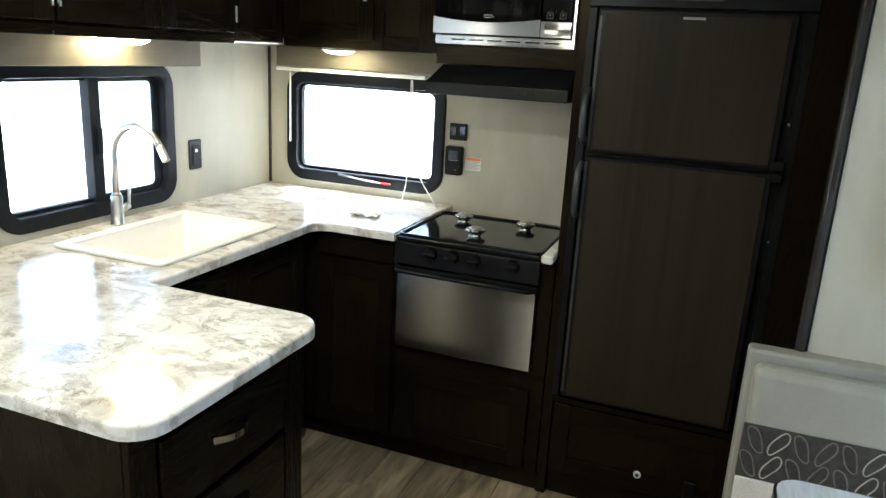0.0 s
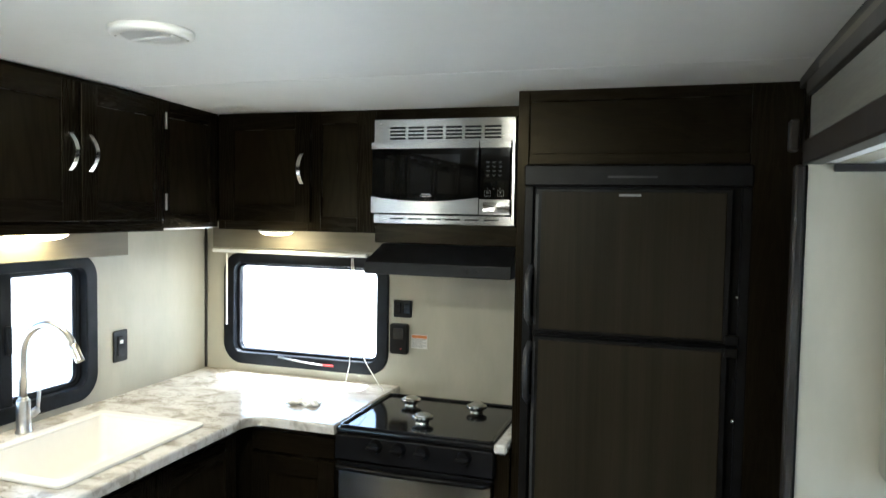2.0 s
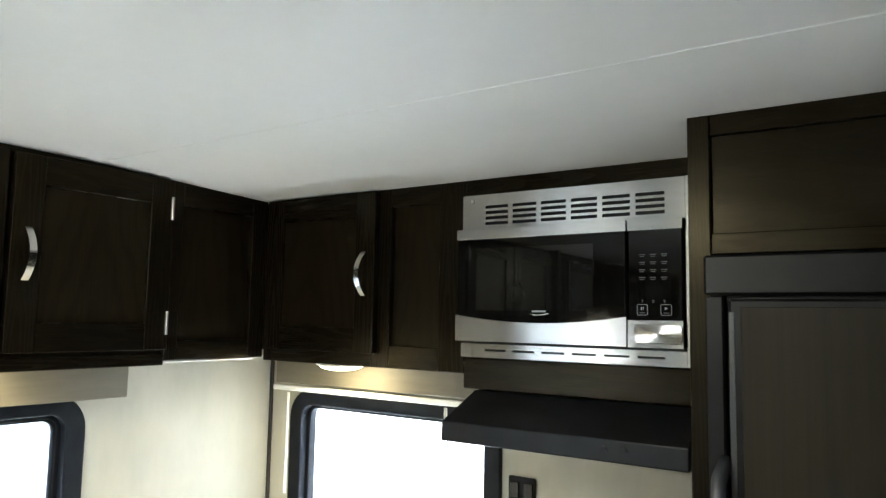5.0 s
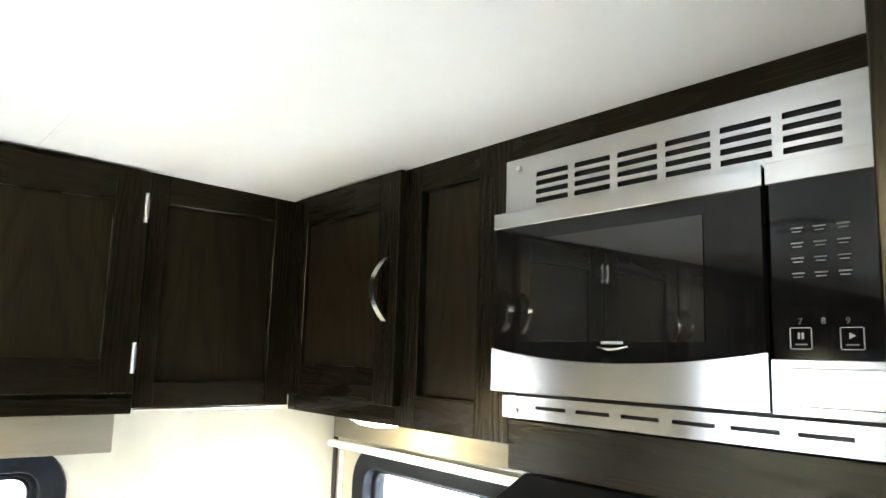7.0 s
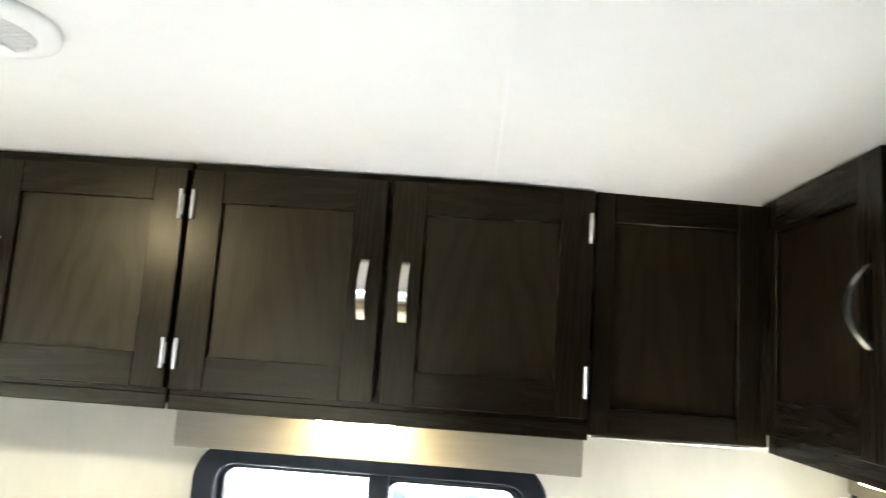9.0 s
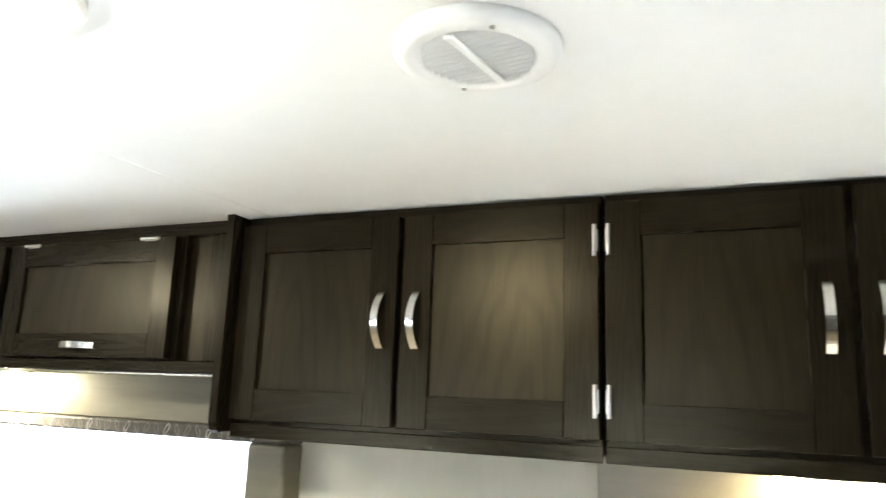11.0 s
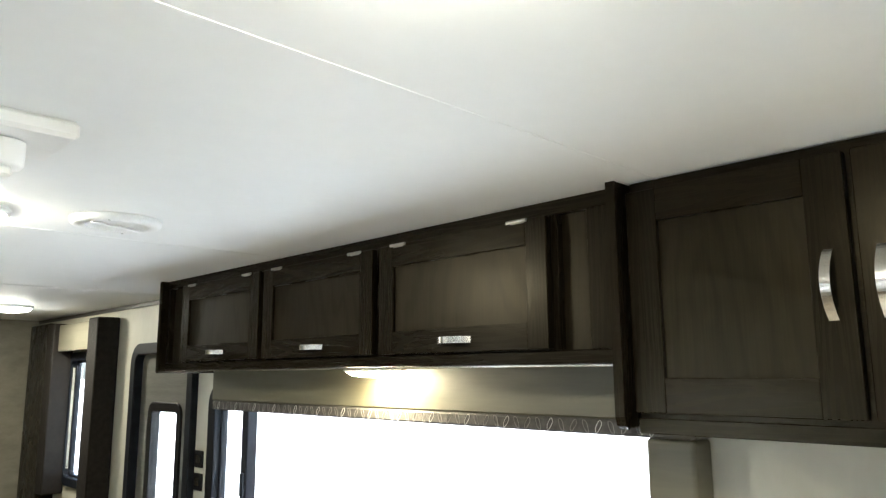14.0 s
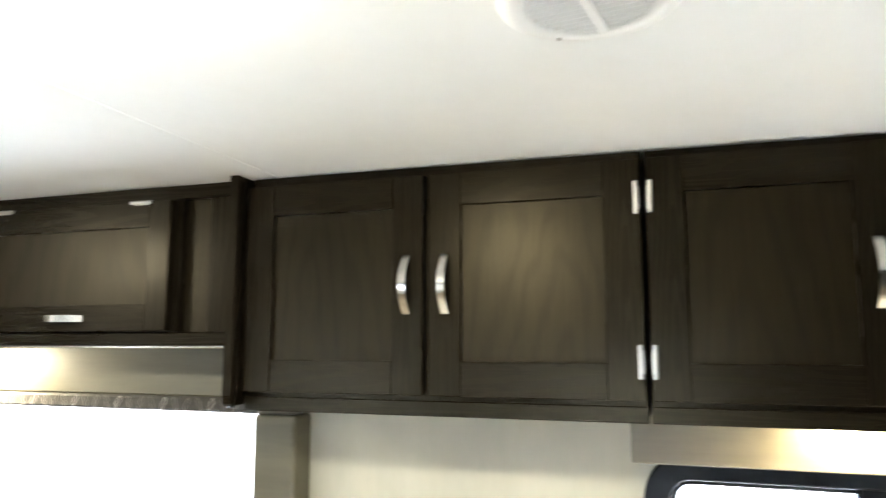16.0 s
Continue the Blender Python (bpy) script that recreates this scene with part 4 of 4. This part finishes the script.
part("display_strip", box((0.235, -0.5395, 1.332), (0.375, -0.5382, 1.338), 0), GRIP, t, "thin charcoal display strip")
for z0, z1, name in ((0.868, 1.302, "freezer_door"), (0.012, 0.856, "fridge_door")):
    door = part(name, box((0.026, -0.545, z0), (RW - 0.038, -0.516, z1), 0.004), BLACK, t, "black door edge frame")
    part("door_panel", box((0.044, -0.549, z0 + 0.010), (RW - 0.056, -0.5452, z1 - 0.012), 0.001), LAMINATE, door, "dark wood-grain door panel")
    bm = bmesh.new()
    zz = (z0 + 0.03, z0 + 0.19) if name == "freezer_door" else (z1 - 0.20, z1 - 0.03)
    sweep([(0.018, -0.540, zz[0]), (0.014, -0.572, zz[0] + 0.02), (0.014, -0.580, (zz[0] + zz[1]) / 2), (0.014, -0.572, zz[1] - 0.02), (0.018, -0.540, zz[1])],
          rounded(0.030, 0.018, 0.007, 4), up=(1, 0, 0.001), bm=bm)
    part("handle", bm, GRIP, door, "charcoal moulded grip")
    for z in ((z0 + 0.012) if name == "freezer_door" else (z1 - 0.012),):
        part("hinge", box((RW - 0.050, -0.552, z - 0.014), (RW - 0.012, -0.532, z + 0.014), 0.003), BLACK, door, "black hinge bracket")
    # charcoal strip stands in for the reflection along the black door edge
    part("edge_reflection", box((0.0262, -0.5465, z0 + 0.02), (0.034, -0.5452, z1 - 0.02), 0), GRIP, door)
part("badge", box((0.270, -0.5505, 1.278), (0.332, -0.5495, 1.285), 0), GREYP, t, "pale maker's strip")
for z in (1.0, 0.65):
    part("screw", disc((RW - 0.020, -0.5335, z), 0.004, 0.003, "Y", 10), CHROME, t)

# ---- worktop, base units, sink ----
bm = bmesh.new()
r = 0.05


def arc(cx, cy, r, a0, a1, k=8):
    return [(cx + r * math.cos(radians(a0 + (a1 - a0) * i / (k - 1))), cy + r * math.sin(radians(a0 + (a1 - a0) * i / (k - 1)))) for i in range(k)]


XI, YI, XP, YP0, YP1 = 0.610, -0.590, 1.150, -1.430, -2.040
SX0, SX1, SY0, SY1 = 0.137, 0.530, -1.309, -0.757
outline = [(0.002, -0.002), (0.925, -0.002), (0.925, YI)] + arc(XI + 0.06, YI - 0.06, 0.06, 90, 180) + [(XI, YP0 + 0.001), (XI + 0.001, YP0)] \
    + arc(XP - 0.09, YP0 - 0.09, 0.09, 90, 0, 9) + arc(XP - 0.07, YP1 + 0.07, 0.07, 0, -90) + [(0.002, YP1)]
t = thing("worktop", pose(0, 0, 0.885), "marble-look laminate worktop in an L with a peninsula", "worktop")
vo = [bm.verts.new((x, y, 0)) for x, y in outline]
hole = [(SX0, SY0), (SX1, SY0), (SX1, SY1), (SX0, SY1)]
vi = [bm.verts.new((x, y, 0)) for x, y in hole]
eo = [bm.edges.new((vo[i], vo[(i + 1) % len(vo)])) for i in range(len(vo))]
ei = [bm.edges.new((vi[i], vi[(i + 1) % 4])) for i in range(4)]
bmesh.ops.triangle_fill(bm, use_beauty=True, use_dissolve=True, edges=eo + ei)
ext = bmesh.ops.extrude_face_region(bm, geom=list(bm.faces))
for g in ext["geom"]:
    if isinstance(g, bmesh.types.BMVert):
        g.co.z = 0.030
bmesh.ops.recalc_face_normals(bm, faces=bm.faces)
top_edges = [e for e in bm.edges if e.verts[0].co.z > 0.029 and e.verts[1].co.z > 0.029 and e.calc_face_angle(0) > 1]
bmesh.ops.bevel(bm, geom=top_edges, offset=0.008, segments=3, affect="EDGES", profile=0.5)
part("top", bm, MARBLE, t)
part("right_piece", box((1.4625, YI, 0), (1.503, -0.002, 0.030), 0.006), MARBLE, t, "narrow marble-look strip beside the stove")

t = thing("sink", pose(0, 0, 0.760), "white rectangular drop-in kitchen sink", "sink")
cx, cy, w, h = (SX0 + SX1) / 2, (SY0 + SY1) / 2, SX1 - SX0, SY1 - SY0
rm = ring(w + 0.026, h + 0.030, 0.02, 0.036, 0.0, 0.011, k=6)
for v in rm.verts:
    v.co = Vector((v.co.x + cx, v.co.z + cy, 0.1555 + v.co.y))
part("rim", rm, SINK, t)
bm = bmesh.new()
lv = []
for k, (g, z) in enumerate(((0.012, 0.165), (0.016, 0.155), (0.022, 0.03), (0.05, 0.004))):
    lv.append([bm.verts.new((cx + x, cy + y, z)) for x, y in rounded(w - 2 * g, h - 2 * g, 0.03, 6)])
for a, b in zip(lv, lv[1:]):
    for i in range(len(a)):
        bm.faces.new((a[i], a[(i + 1) % len(a)], b[(i + 1) % len(a)], b[i])).smooth = True
bm.faces.new(lv[-1])
bmesh.ops.recalc_face_normals(bm, faces=bm.faces)
bmesh.ops.solidify(bm, geom=list(bm.faces), thickness=0.004)
part("basin", bm, SINK, t)
part("drain", disc((cx, cy, 0.0095), 0.035, 0.004, "Z", 24), CHROME, t, "steel drain")

t = thing("faucet", pose(0.066, -1.000, 0.915), "brushed nickel gooseneck kitchen faucet behind the sink", "faucet")
part("base", lathe([(0, 0), (0.0245, 0), (0.0245, 0.004), (0.0215, 0.007), (0.0205, 0.055), (0.0205, 0.098), (0.0185, 0.102), (0, 0.102)], 28), NICKEL, t)
gp = [(0, 0, 0.10), (0, 0, 0.225)] + [(0.104 - 0.104 * math.cos(radians(a)), 0.0, 0.240 + 0.104 * math.sin(radians(a))) for a in range(0, 157, 12)]
part("spout", sweep(gp, circle(0.0110, 14), up=(0, 1, 0.01)), NICKEL, t)
a, b = Vector(gp[-2]), Vector(gp[-1])
d = (b - a).normalized()
part("spray_head", sweep([b - d * 0.004, b + d * 0.010, b + d * 0.046, b + d * 0.049], circle(0.0128, 14), up=(0, 1, 0.01)), NICKEL, t, "slim pull-down head")
part("joint", lathe([(0.0115, 0.100), (0.0150, 0.103), (0.0150, 0.108), (0.0112, 0.112)], 24), NICKEL, t)
part("lever_body", sweep([(0, 0.006, 0.046), (0.004, 0.030, 0.052), (0.006, 0.046, 0.060)], circle(0.0125, 12)), NICKEL, t)
part("lever", sweep([(0.006, 0.046, 0.054), (0.006, 0.050, 0.085), (0.006, 0.053, 0.118)], circle(0.0058, 10), up=(1, 0, 0)), NICKEL, t)


def base_unit(name, m, w, d, label, fronts, across, grp="base cabinets"):
    """A floor unit; local x along its front, front to -y at y = -d. fronts: (x0, x1, z0, z1, kind)."""
    t = thing(name, m, label, "cabinet", grp)
    part("body", box((0.0005, -d + 0.020, 0.08), (w - 0.0005, -0.002, 0.755), 0.001), WOOD_V, t)
    part("front_rail", box((0.0005, -d + 0.020, 0.7552), (w - 0.0005, -d + 0.036, 0.8845), 0.001), across, t)
    part("toe_kick", box((0.0005, -d + 0.060, 0.001), (w - 0.0005, -d + 0.075, 0.0795), 0), WOOD_V, t)
    for x0, x1, z0, z1, kind in fronts:
        if kind == "drawer":
            f = part("drawer", box((x0, -d, z0), (x1, -d + 0.019, z1), 0.004), across, t)
            handle(f, (x0 + x1) / 2, -d - 0.0003, (z0 + z1) / 2 + 0.02, flat=True)
        else:
            f = shaker(t, x0, x1, z0, z1, -d, across)
            if kind == "door":
                handle(f, x1 - 0.035, -d - 0.0003, z1 - 0.10)
    return t


base_unit("sink_cabinet", pose(0, -1.430, 0, 0, 0, 90), 0.84, 0.575, "espresso wood sink base cabinet below the worktop", [(0.02, 0.41, 0.10, 0.85, "blank"), (0.42, 0.81, 0.10, 0.85, "blank")], WOOD_Y)
t = thing("corner_base_cabinet", pose(0, 0, 0), "espresso wood corner base cabinet below the worktop", "cabinet", "base cabinets")
part("body", box((0.003, -0.545, 0.08), (0.924, -0.003, 0.8842), 0.001), WOOD_V, t)
part("plinth", box((0.003, -0.515, 0.001), (0.924, -0.06, 0.0795), 0), WOOD_V, t)
shaker(t, 0.60, 0.915, 0.10, 0.78, -0.564, WOOD_X)
part("false_front", box((0.60, -0.564, 0.79), (0.915, -0.5455, 0.862), 0.003), WOOD_X, t)
t = thing("peninsula", pose(0, -2.020, 0, 0, 0, 90), "espresso wood peninsula cabinet with drawers facing the aisle", "cabinet")
part("body", box((0.0, -1.082, 0.08), (0.550, -0.003, 0.8845), 0.002), WOOD_V, t)
part("toe_kick", box((0.0, -1.05, 0.001), (0.550, -0.03, 0.0795), 0), WOOD_V, t)
for z0, z1 in ((0.668, 0.838), (0.478, 0.656), (0.110, 0.466)):
    f = part("drawer", box((0.072, -1.102, z0), (0.470, -1.083, z1), 0.004), WOOD_Y, t)
    handle(f, 0.271, -1.1023, (z0 + z1) / 2 + 0.012, flat=True)
part("front_rail", box((0.0, -1.0995, 0.848), (0.55, -1.083, 0.8845), 0.002), WOOD_Y, t)
for a, b in ((0.0, 0.064), (0.478, 0.55)):
    part("front_stile", box((a, -1.0990, 0.081), (b, -1.083, 0.8475), 0.002), WOOD_V, t)
t = thing("stove_cabinet", pose(0.925, 0, 0), "espresso wood panels below and beside the oven", "cabinet", "base cabinets")
part("lower_panel", box((0.001, -0.545, 0.08), (0.578, -0.527, 0.470), 0.002), WOOD_X, t)
shaker(t, 0.03, 0.53, 0.10, 0.40, -0.564, WOOD_X, name="false_door")
part("plinth", box((0.001, -0.515, 0.001), (0.578, -0.50, 0.0795), 0), WOOD_V, t)
part("filler", box((0.530, -0.545, 0.4705), (0.578, -0.10, 0.8845), 0.001), WOOD_V, t)

# ---- stove ----
t = thing("stove", pose(0.927, 0, 0.470), "black gas range with stainless oven door and three burners", "stove")
SW = 0.530
part("body", box((0.004, -0.54, 0.004), (SW - 0.004, -0.10, 0.40), 0), BLACK, t)
bm = slab([(x + SW / 2, y) for x, y in rounded(SW + 0.012, 0.462, 0.015, 5)], 0.4205, 0.437, 0.006, seg=3)
for v in bm.verts:
    v.co.y += -0.346
part("cooktop", bm, ENAMEL, t, "glossy black cooktop")
bm = ring(SW - 0.004, 0.446, 0.020, 0.012, 0, 0.009, k=6)
for v in bm.verts:
    v.co = Vector((v.co.x + SW / 2, v.co.z - 0.346, 0.436 + v.co.y))
part("cooktop_rim", bm, ENAMEL, t)
for bx, by in ((0.135, -0.235), (0.385, -0.235), (0.250, -0.430)):
    b = part("burner", lathe([(0.026, 0.437), (0.022, 0.441), (0.022, 0.447), (0.034, 0.452), (0.036, 0.456), (0.036, 0.461), (0.031, 0.463), (0, 0.464)], 28, at=(bx, by, 0)), CHROME, t, "bright aluminium burner")
    bm = bmesh.new()
    for k in range(14):
        a = k * math.tau / 14
        c = Vector((bx + 0.0355 * math.cos(a), by + 0.0355 * math.sin(a), 0.4575))
        r = bmesh.ops.create_cube(bm, size=1.0, matrix=Matrix.Translation(c) @ Matrix.Rotation(a, 4, "Z") @ Matrix.Diagonal((0.003, 0.0045, 0.008, 1)))
    part("gas_ports", bm, BLACK, b, "dark slots round the burner head")
    part("burner_cap", lathe([(0.024, 0.4642), (0.025, 0.4665), (0.021, 0.469), (0, 0.4695)], 28, at=(bx, by, 0)), NICKEL, b, "bright cap")
bm = bmesh.new()
pr = [(-0.10, 0.420), (-0.560, 0.420), (-0.575, 0.414), (-0.580, 0.334), (-0.540, 0.328), (-0.10, 0.328)]
vs = [[bm.verts.new((x, y, z)) for y, z in pr] for x in (-0.004, SW + 0.002)]
for j in range(6):
    bm.faces.new((vs[0][j], vs[0][(j + 1) % 6], vs[1][(j + 1) % 6], vs[1][j]))
bm.faces.new(vs[0][::-1])
bm.faces.new(vs[1])
bmesh.ops.recalc_face_normals(bm, faces=bm.faces)
bmesh.ops.bevel(bm, geom=list(bm.edges), offset=0.003, segments=2, affect="EDGES", profile=0.5)
part("control_panel", bm, BLACK, t, "black control panel")
for x in (0.140, 0.222, 0.302, 0.440):
    k = part("knob", disc((x, -0.586, 0.388), 0.024, 0.022, "Y", 24, r2=0.018), BLACK, t, "black control knob")
    part("grip", box((x - 0.022, -0.610, 0.383), (x + 0.022, -0.5965, 0.393), 0.003), BLACK, k)
od = part("oven_door", box((0.002, -0.566, 0.008), (SW - 0.004, -0.541, 0.322), 0.004), STEEL, t, "brushed stainless oven door")
part("door_band", box((0.0, -0.571, 0.300), (SW - 0.002, -0.5665, 0.324), 0.003), BLACK, od, "black band across the door top")
part("door_handle", sweep([(0.006, -0.569, 0.312), (0.02, -0.600, 0.314), (SW / 2, -0.606, 0.314), (SW - 0.022, -0.600, 0.314), (SW - 0.008, -0.569, 0.312)],
                          [(-0.011, -0.006), (0.011, -0.006), (0.011, 0.006), (-0.011, 0.006)]), BLACK, od, "black bar handle")

# ---- wall fittings ----
def outlet(m, label, w=0.072, h=0.118):
    t = thing("power_outlet", m, label, "outlet")
    part("plate", slab(rounded(w, h, 0.006, 4), 0, 0.006, 0.002), BLACK, t, at=pose(0, -0.0005, 0, 90, 0, 0))
    part("socket", box((-0.017, -0.010, -0.036), (0.017, -0.0066, 0.036), 0.002), BLACK, t)
    part("test_button", box((-0.008, -0.0115, 0.010), (0.008, -0.0102, 0.022), 0.001), WHITE_P, t, "pale test button")
    return t


outlet(pose(0, -0.522, 1.098, 0, 0, 90), "black power outlet on the cream wall above the worktop")
t = thing("switch_plate", pose(0.934, 0, 1.228), "black switch plate with two rockers on the rear wall", "switch")
part("plate", slab(rounded(0.078, 0.070, 0.006, 4), 0, 0.007, 0.002), BLACK, t, at=pose(0, -0.0005, 0, 90, 0, 0))
for x in (-0.02, 0.02):
    part("rocker", box((x - 0.013, -0.012, -0.018), (x + 0.013, -0.0078, 0.022), 0.002), ENAMEL, t)
t = thing("gas_detector", pose(0.925, 0, 1.108), "black gas detector on the rear wall above the stove", "detector")
part("case", slab(rounded(0.076, 0.122, 0.010, 5), 0, 0.028, 0.006, seg=2), BLACK, t, at=pose(0, -0.0005, 0, 90, 0, 0))
part("grille", box((-0.022, -0.0305, 0.0), (0.022, -0.0288, 0.045), 0.001), ENAMEL, t)
part("led", disc((0.012, -0.0295, -0.038), 0.003, 0.003, "Y", 10), RED, t)
t = thing("warning_label", pose(1.006, -0.001, 1.099), "white paper warning label with an orange heading", "label")
part("paper", box((-0.034, -0.0012, -0.028), (0.034, 0, 0.028), 0), LABEL_W, t)
part("heading", box((-0.032, -0.0020, 0.014), (0.032, -0.0014, 0.026), 0), ORANGE, t, "orange heading")
bm = bmesh.new()
for k in range(6):
    box((-0.030, -0.0018, 0.008 - k * 0.006), (0.028 - 0.012 * (k % 2), -0.0014, 0.0105 - k * 0.006), 0, bm)
part("print", bm, GREYP, t, "lines of small grey print")
setting("trim", box((0.0, -0.012, 0.917), (0.010, -0.001, 1.53), 0.002), TRIM, "dark corner trim between the walls")
t = thing("plastic_packet", pose(0.71, -0.40, 0.9155), "crumpled clear plastic packet on the worktop", "packet")
bm = bmesh.new()
bmesh.ops.create_grid(bm, x_segments=9, y_segments=7, size=0.5)
rnd = random.Random(5)
for v in bm.verts:
    v.co = Vector((v.co.x * 0.12, v.co.y * 0.06, 0.002 + rnd.random() * 0.016 * (1 - abs(v.co.x)) ))
bmesh.ops.solidify(bm, geom=list(bm.faces), thickness=0.0012)
part("film", bm, WHITE_P, t, "white and clear wrapping")
for z, n in ((1.293, 2), (1.20, 2)):
    t = thing("switch_plate", pose(0, -4.43, z, 0, 0, 90), "dark switch plate beside the entry door", "switch", "switches by the entry door")
    part("plate", slab(rounded(0.075, 0.07, 0.006, 4), 0, 0.007, 0.002), BLACK, t, at=pose(0, -0.0005, 0, 90, 0, 0))
    part("rocker", box((-0.02, -0.012, -0.018), (0.02, -0.0078, 0.018), 0.002), ENAMEL, t)

# ---- slide-out ----
t = thing("slide_fascia", pose(2.232, -0.95, 1.74), "brown and grey fascia boards over the slide-out opening", "fascia")
part("lower_board", box((0.0, -3.2, -0.002), (0.04, 0.02, 0.052), 0.004), TRIM, t, "dark brown lower moulding")
part("middle_board", box((0.012, -3.2, 0.0525), (0.04, 0.02, 0.150), 0.002), FASCIA, t, "grey middle board")
part("upper_board", box((0.002, -3.2, 0.1505), (0.04, 0.02, 0.185), 0.003), TRIM, t, "dark upper moulding")
part("crown", box((0.024, -3.2, 0.1855), (0.060, 0.02, 0.225), 0.002), BOARD, t, "tan strip below the ceiling")
part("crown_bead", box((0.040, -3.2, 0.2255), (0.072, 0.40, 0.262), 0.002), TRIM, t, "dark bead at the ceiling")
t = thing("slide_jamb", pose(2.205, -0.965, 0), "dark brown upright moulding at the slide-out edge", "moulding")
part("jamb", box((0.010, 0.0, 0.001), (0.030, 0.05, 1.737), 0.005), TRIM, t)
part("seal", box((0.0305, 0.012, 0.001), (0.036, 0.0498, 1.737), 0.002), BLACK, t, "black rubber seal")
part("return_board", box((0.082, 0.0505, 0.001), (0.0945, 0.44, 1.99), 0.001), WOOD_V, t, "dark return beside the refrigerator")
part("corner_clip", box((-0.006, -0.006, 1.765), (0.014, 0.03, 1.835), 0.004), TRIM, t, "dark plastic corner clip")
setting("slide_trim", box((2.29, -0.962, 1.722), (3.158, -0.951, 1.739), 0.002), TRIM, "dark strip under the slide-out ceiling")
t = thing("window_valance", pose(2.40, -0.951, 1.07), "grey padded valance with a dark patterned strap round the slide-out window", "valance")
p1 = part("side_panel", box((0, -0.075, 0), (0.085, -0.001, 0.61), 0.016, seg=4), VINYL, t, "grey padded side panel")
s = part("strap", box((-0.004, -0.082, 0.455), (0.089, -0.0755, 0.482), 0.002), FABRIC, t, "dark patterned strap")
swirls(s, 0.0, 0.085, 0.456, 0.481, -0.083, 0.0118, 9)
part("side_panel", box((0.64, -0.075, 0), (0.725, -0.001, 0.61), 0.016, seg=4), VINYL, t, "grey padded side panel")
part("top_panel", box((0.0855, -0.075, 0.50), (0.6395, -0.001, 0.61), 0.016, seg=4), VINYL, t)
part("foot", box((0.025, -0.05, -0.012), (0.06, -0.02, -0.0005), 0.003), WHITE_P, t, "clear plastic bracket")

t = thing("dinette_bench", pose(2.105, -0.905, 0.0), "grey vinyl dinette bench with a swirl-patterned band", "bench")
BW = 1.02
part("base", box((0.04, -0.60, 0.001), (BW, -0.06, 0.36), 0.004), WOOD_V, t, "espresso wood bench base")
part("back_shell", box((0, -0.100, 0.30), (BW, -0.045, 0.872), 0.010, seg=4), VINYL, t, "grey vinyl back shell")
bk = part("backrest", box((0.016, -0.165, 0.40), (BW - 0.01, -0.1005, 0.850), 0.024, seg=5), VINYL, t, "padded grey vinyl backrest")
corner = [(0.046 - 0.028 * math.cos(a), -0.148, 0.818 + 0.028 * math.sin(a)) for a in [k * math.pi / 16 for k in range(9)]]
part("piping", sweep([(0.018, -0.148, 0.45), (0.018, -0.148, 0.78)] + corner + [(0.10, -0.148, 0.846), (BW - 0.02, -0.148, 0.846)], circle(0.005, 8), up=(0, 1, 0.02)), VINYL, bk)
bd = part("pattern_band", box((0.013, -0.170, 0.557), (BW - 0.008, -0.1655, 0.704), 0.003), FABRIC, t, "dark brown band with pale swirls")
swirls(bd, 0.015, 0.90, 0.558, 0.703, -0.1705, 0.039, 4)
part("lower_pad", box((0.013, -0.172, 0.45), (BW - 0.008, -0.1652, 0.556), 0.004, seg=4), CREAM_V, t, "cream vinyl lower pad")
part("seat_cushion", box((0.01, -0.62, 0.3605), (BW - 0.01, -0.172, 0.470), 0.020, seg=4), CREAM_V, t, "cream vinyl seat cushion")
t = thing("dinette_table", pose(2.17, -1.36, 0), "pale grey laminate dinette table with dark edge", "table")
part("tabletop", slab([(x + 0.48, y - 0.36) for x, y in rounded(0.96, 0.70, 0.05, 6)], 0.716, 0.742, 0.002, seg=2), TABLETOP, t, "pale grey polished tabletop")
bm = ring(0.972, 0.712, 0.056, 0.0058, 0, 0.026, k=6, bev=0.001)
for v in bm.verts:
    v.co = Vector((v.co.x + 0.48, v.co.z - 0.36, 0.714 + v.co.y))
part("edge_band", bm, BLACK, t, "black edge band")
part("post", disc((0.48, -0.36, 0.358), 0.04, 0.712, "Z", 24), CHROME, t, "metal pedestal post")
part("floor_flange", disc((0.48, -0.36, 0.006), 0.10, 0.010, "Z", 24), CHROME, t)

# ---- outside ----
t = thing("parked_trailer", pose(-9.0, -1.5, -0.70), "white travel trailer parked across the lot", "trailer")
part("body", box((-2.4, -3.6, 0.55), (0, 3.6, 3.0), 0.12), WHITE_P, t, "white ribbed side")
part("stripe", box((-0.01, -3.4, 1.1), (0.012, 3.4, 1.35), 0.004), FASCIA, t, "grey side stripe")
for y in (-0.7, 0.2):
    w = part("wheel", disc((-0.2, y, 0.35), 0.35, 0.2, "X", 28), WHITE_P, t, "wheel under a white cover")

# ---- floor planks ----
fl = thing("floor", pose(0, 0, 0), "grey-brown wood-look plank floor", "", "", "structure")
PW, PL = 0.152, 1.22
plank = to_mesh("plank", box((0.0008, 0.0008, -0.0135), (PW - 0.0008, PL - 0.0008, 0.0), 0.0012), PLANK)
half = to_mesh("plank", box((0.0008, 0.0008, -0.0135), (PW - 0.0008, PL / 2 - 0.0008, 0.0), 0.0012), PLANK)
rnd = random.Random(11)
for i in range(21):
    y = YF + rnd.choice((0.0, 0.31, 0.61, 0.92)) - 1.0
    while y < 0.0:
        top = min(y + PL, 0.05)
        if y > YF - 0.7 and (i < 15 or (-4.15 < y < -1.1)):
            me = plank if y + PL < 0.05 else half
            part("plank", me, None, fl, at=pose(i * PW, y, 0))
        y += PL
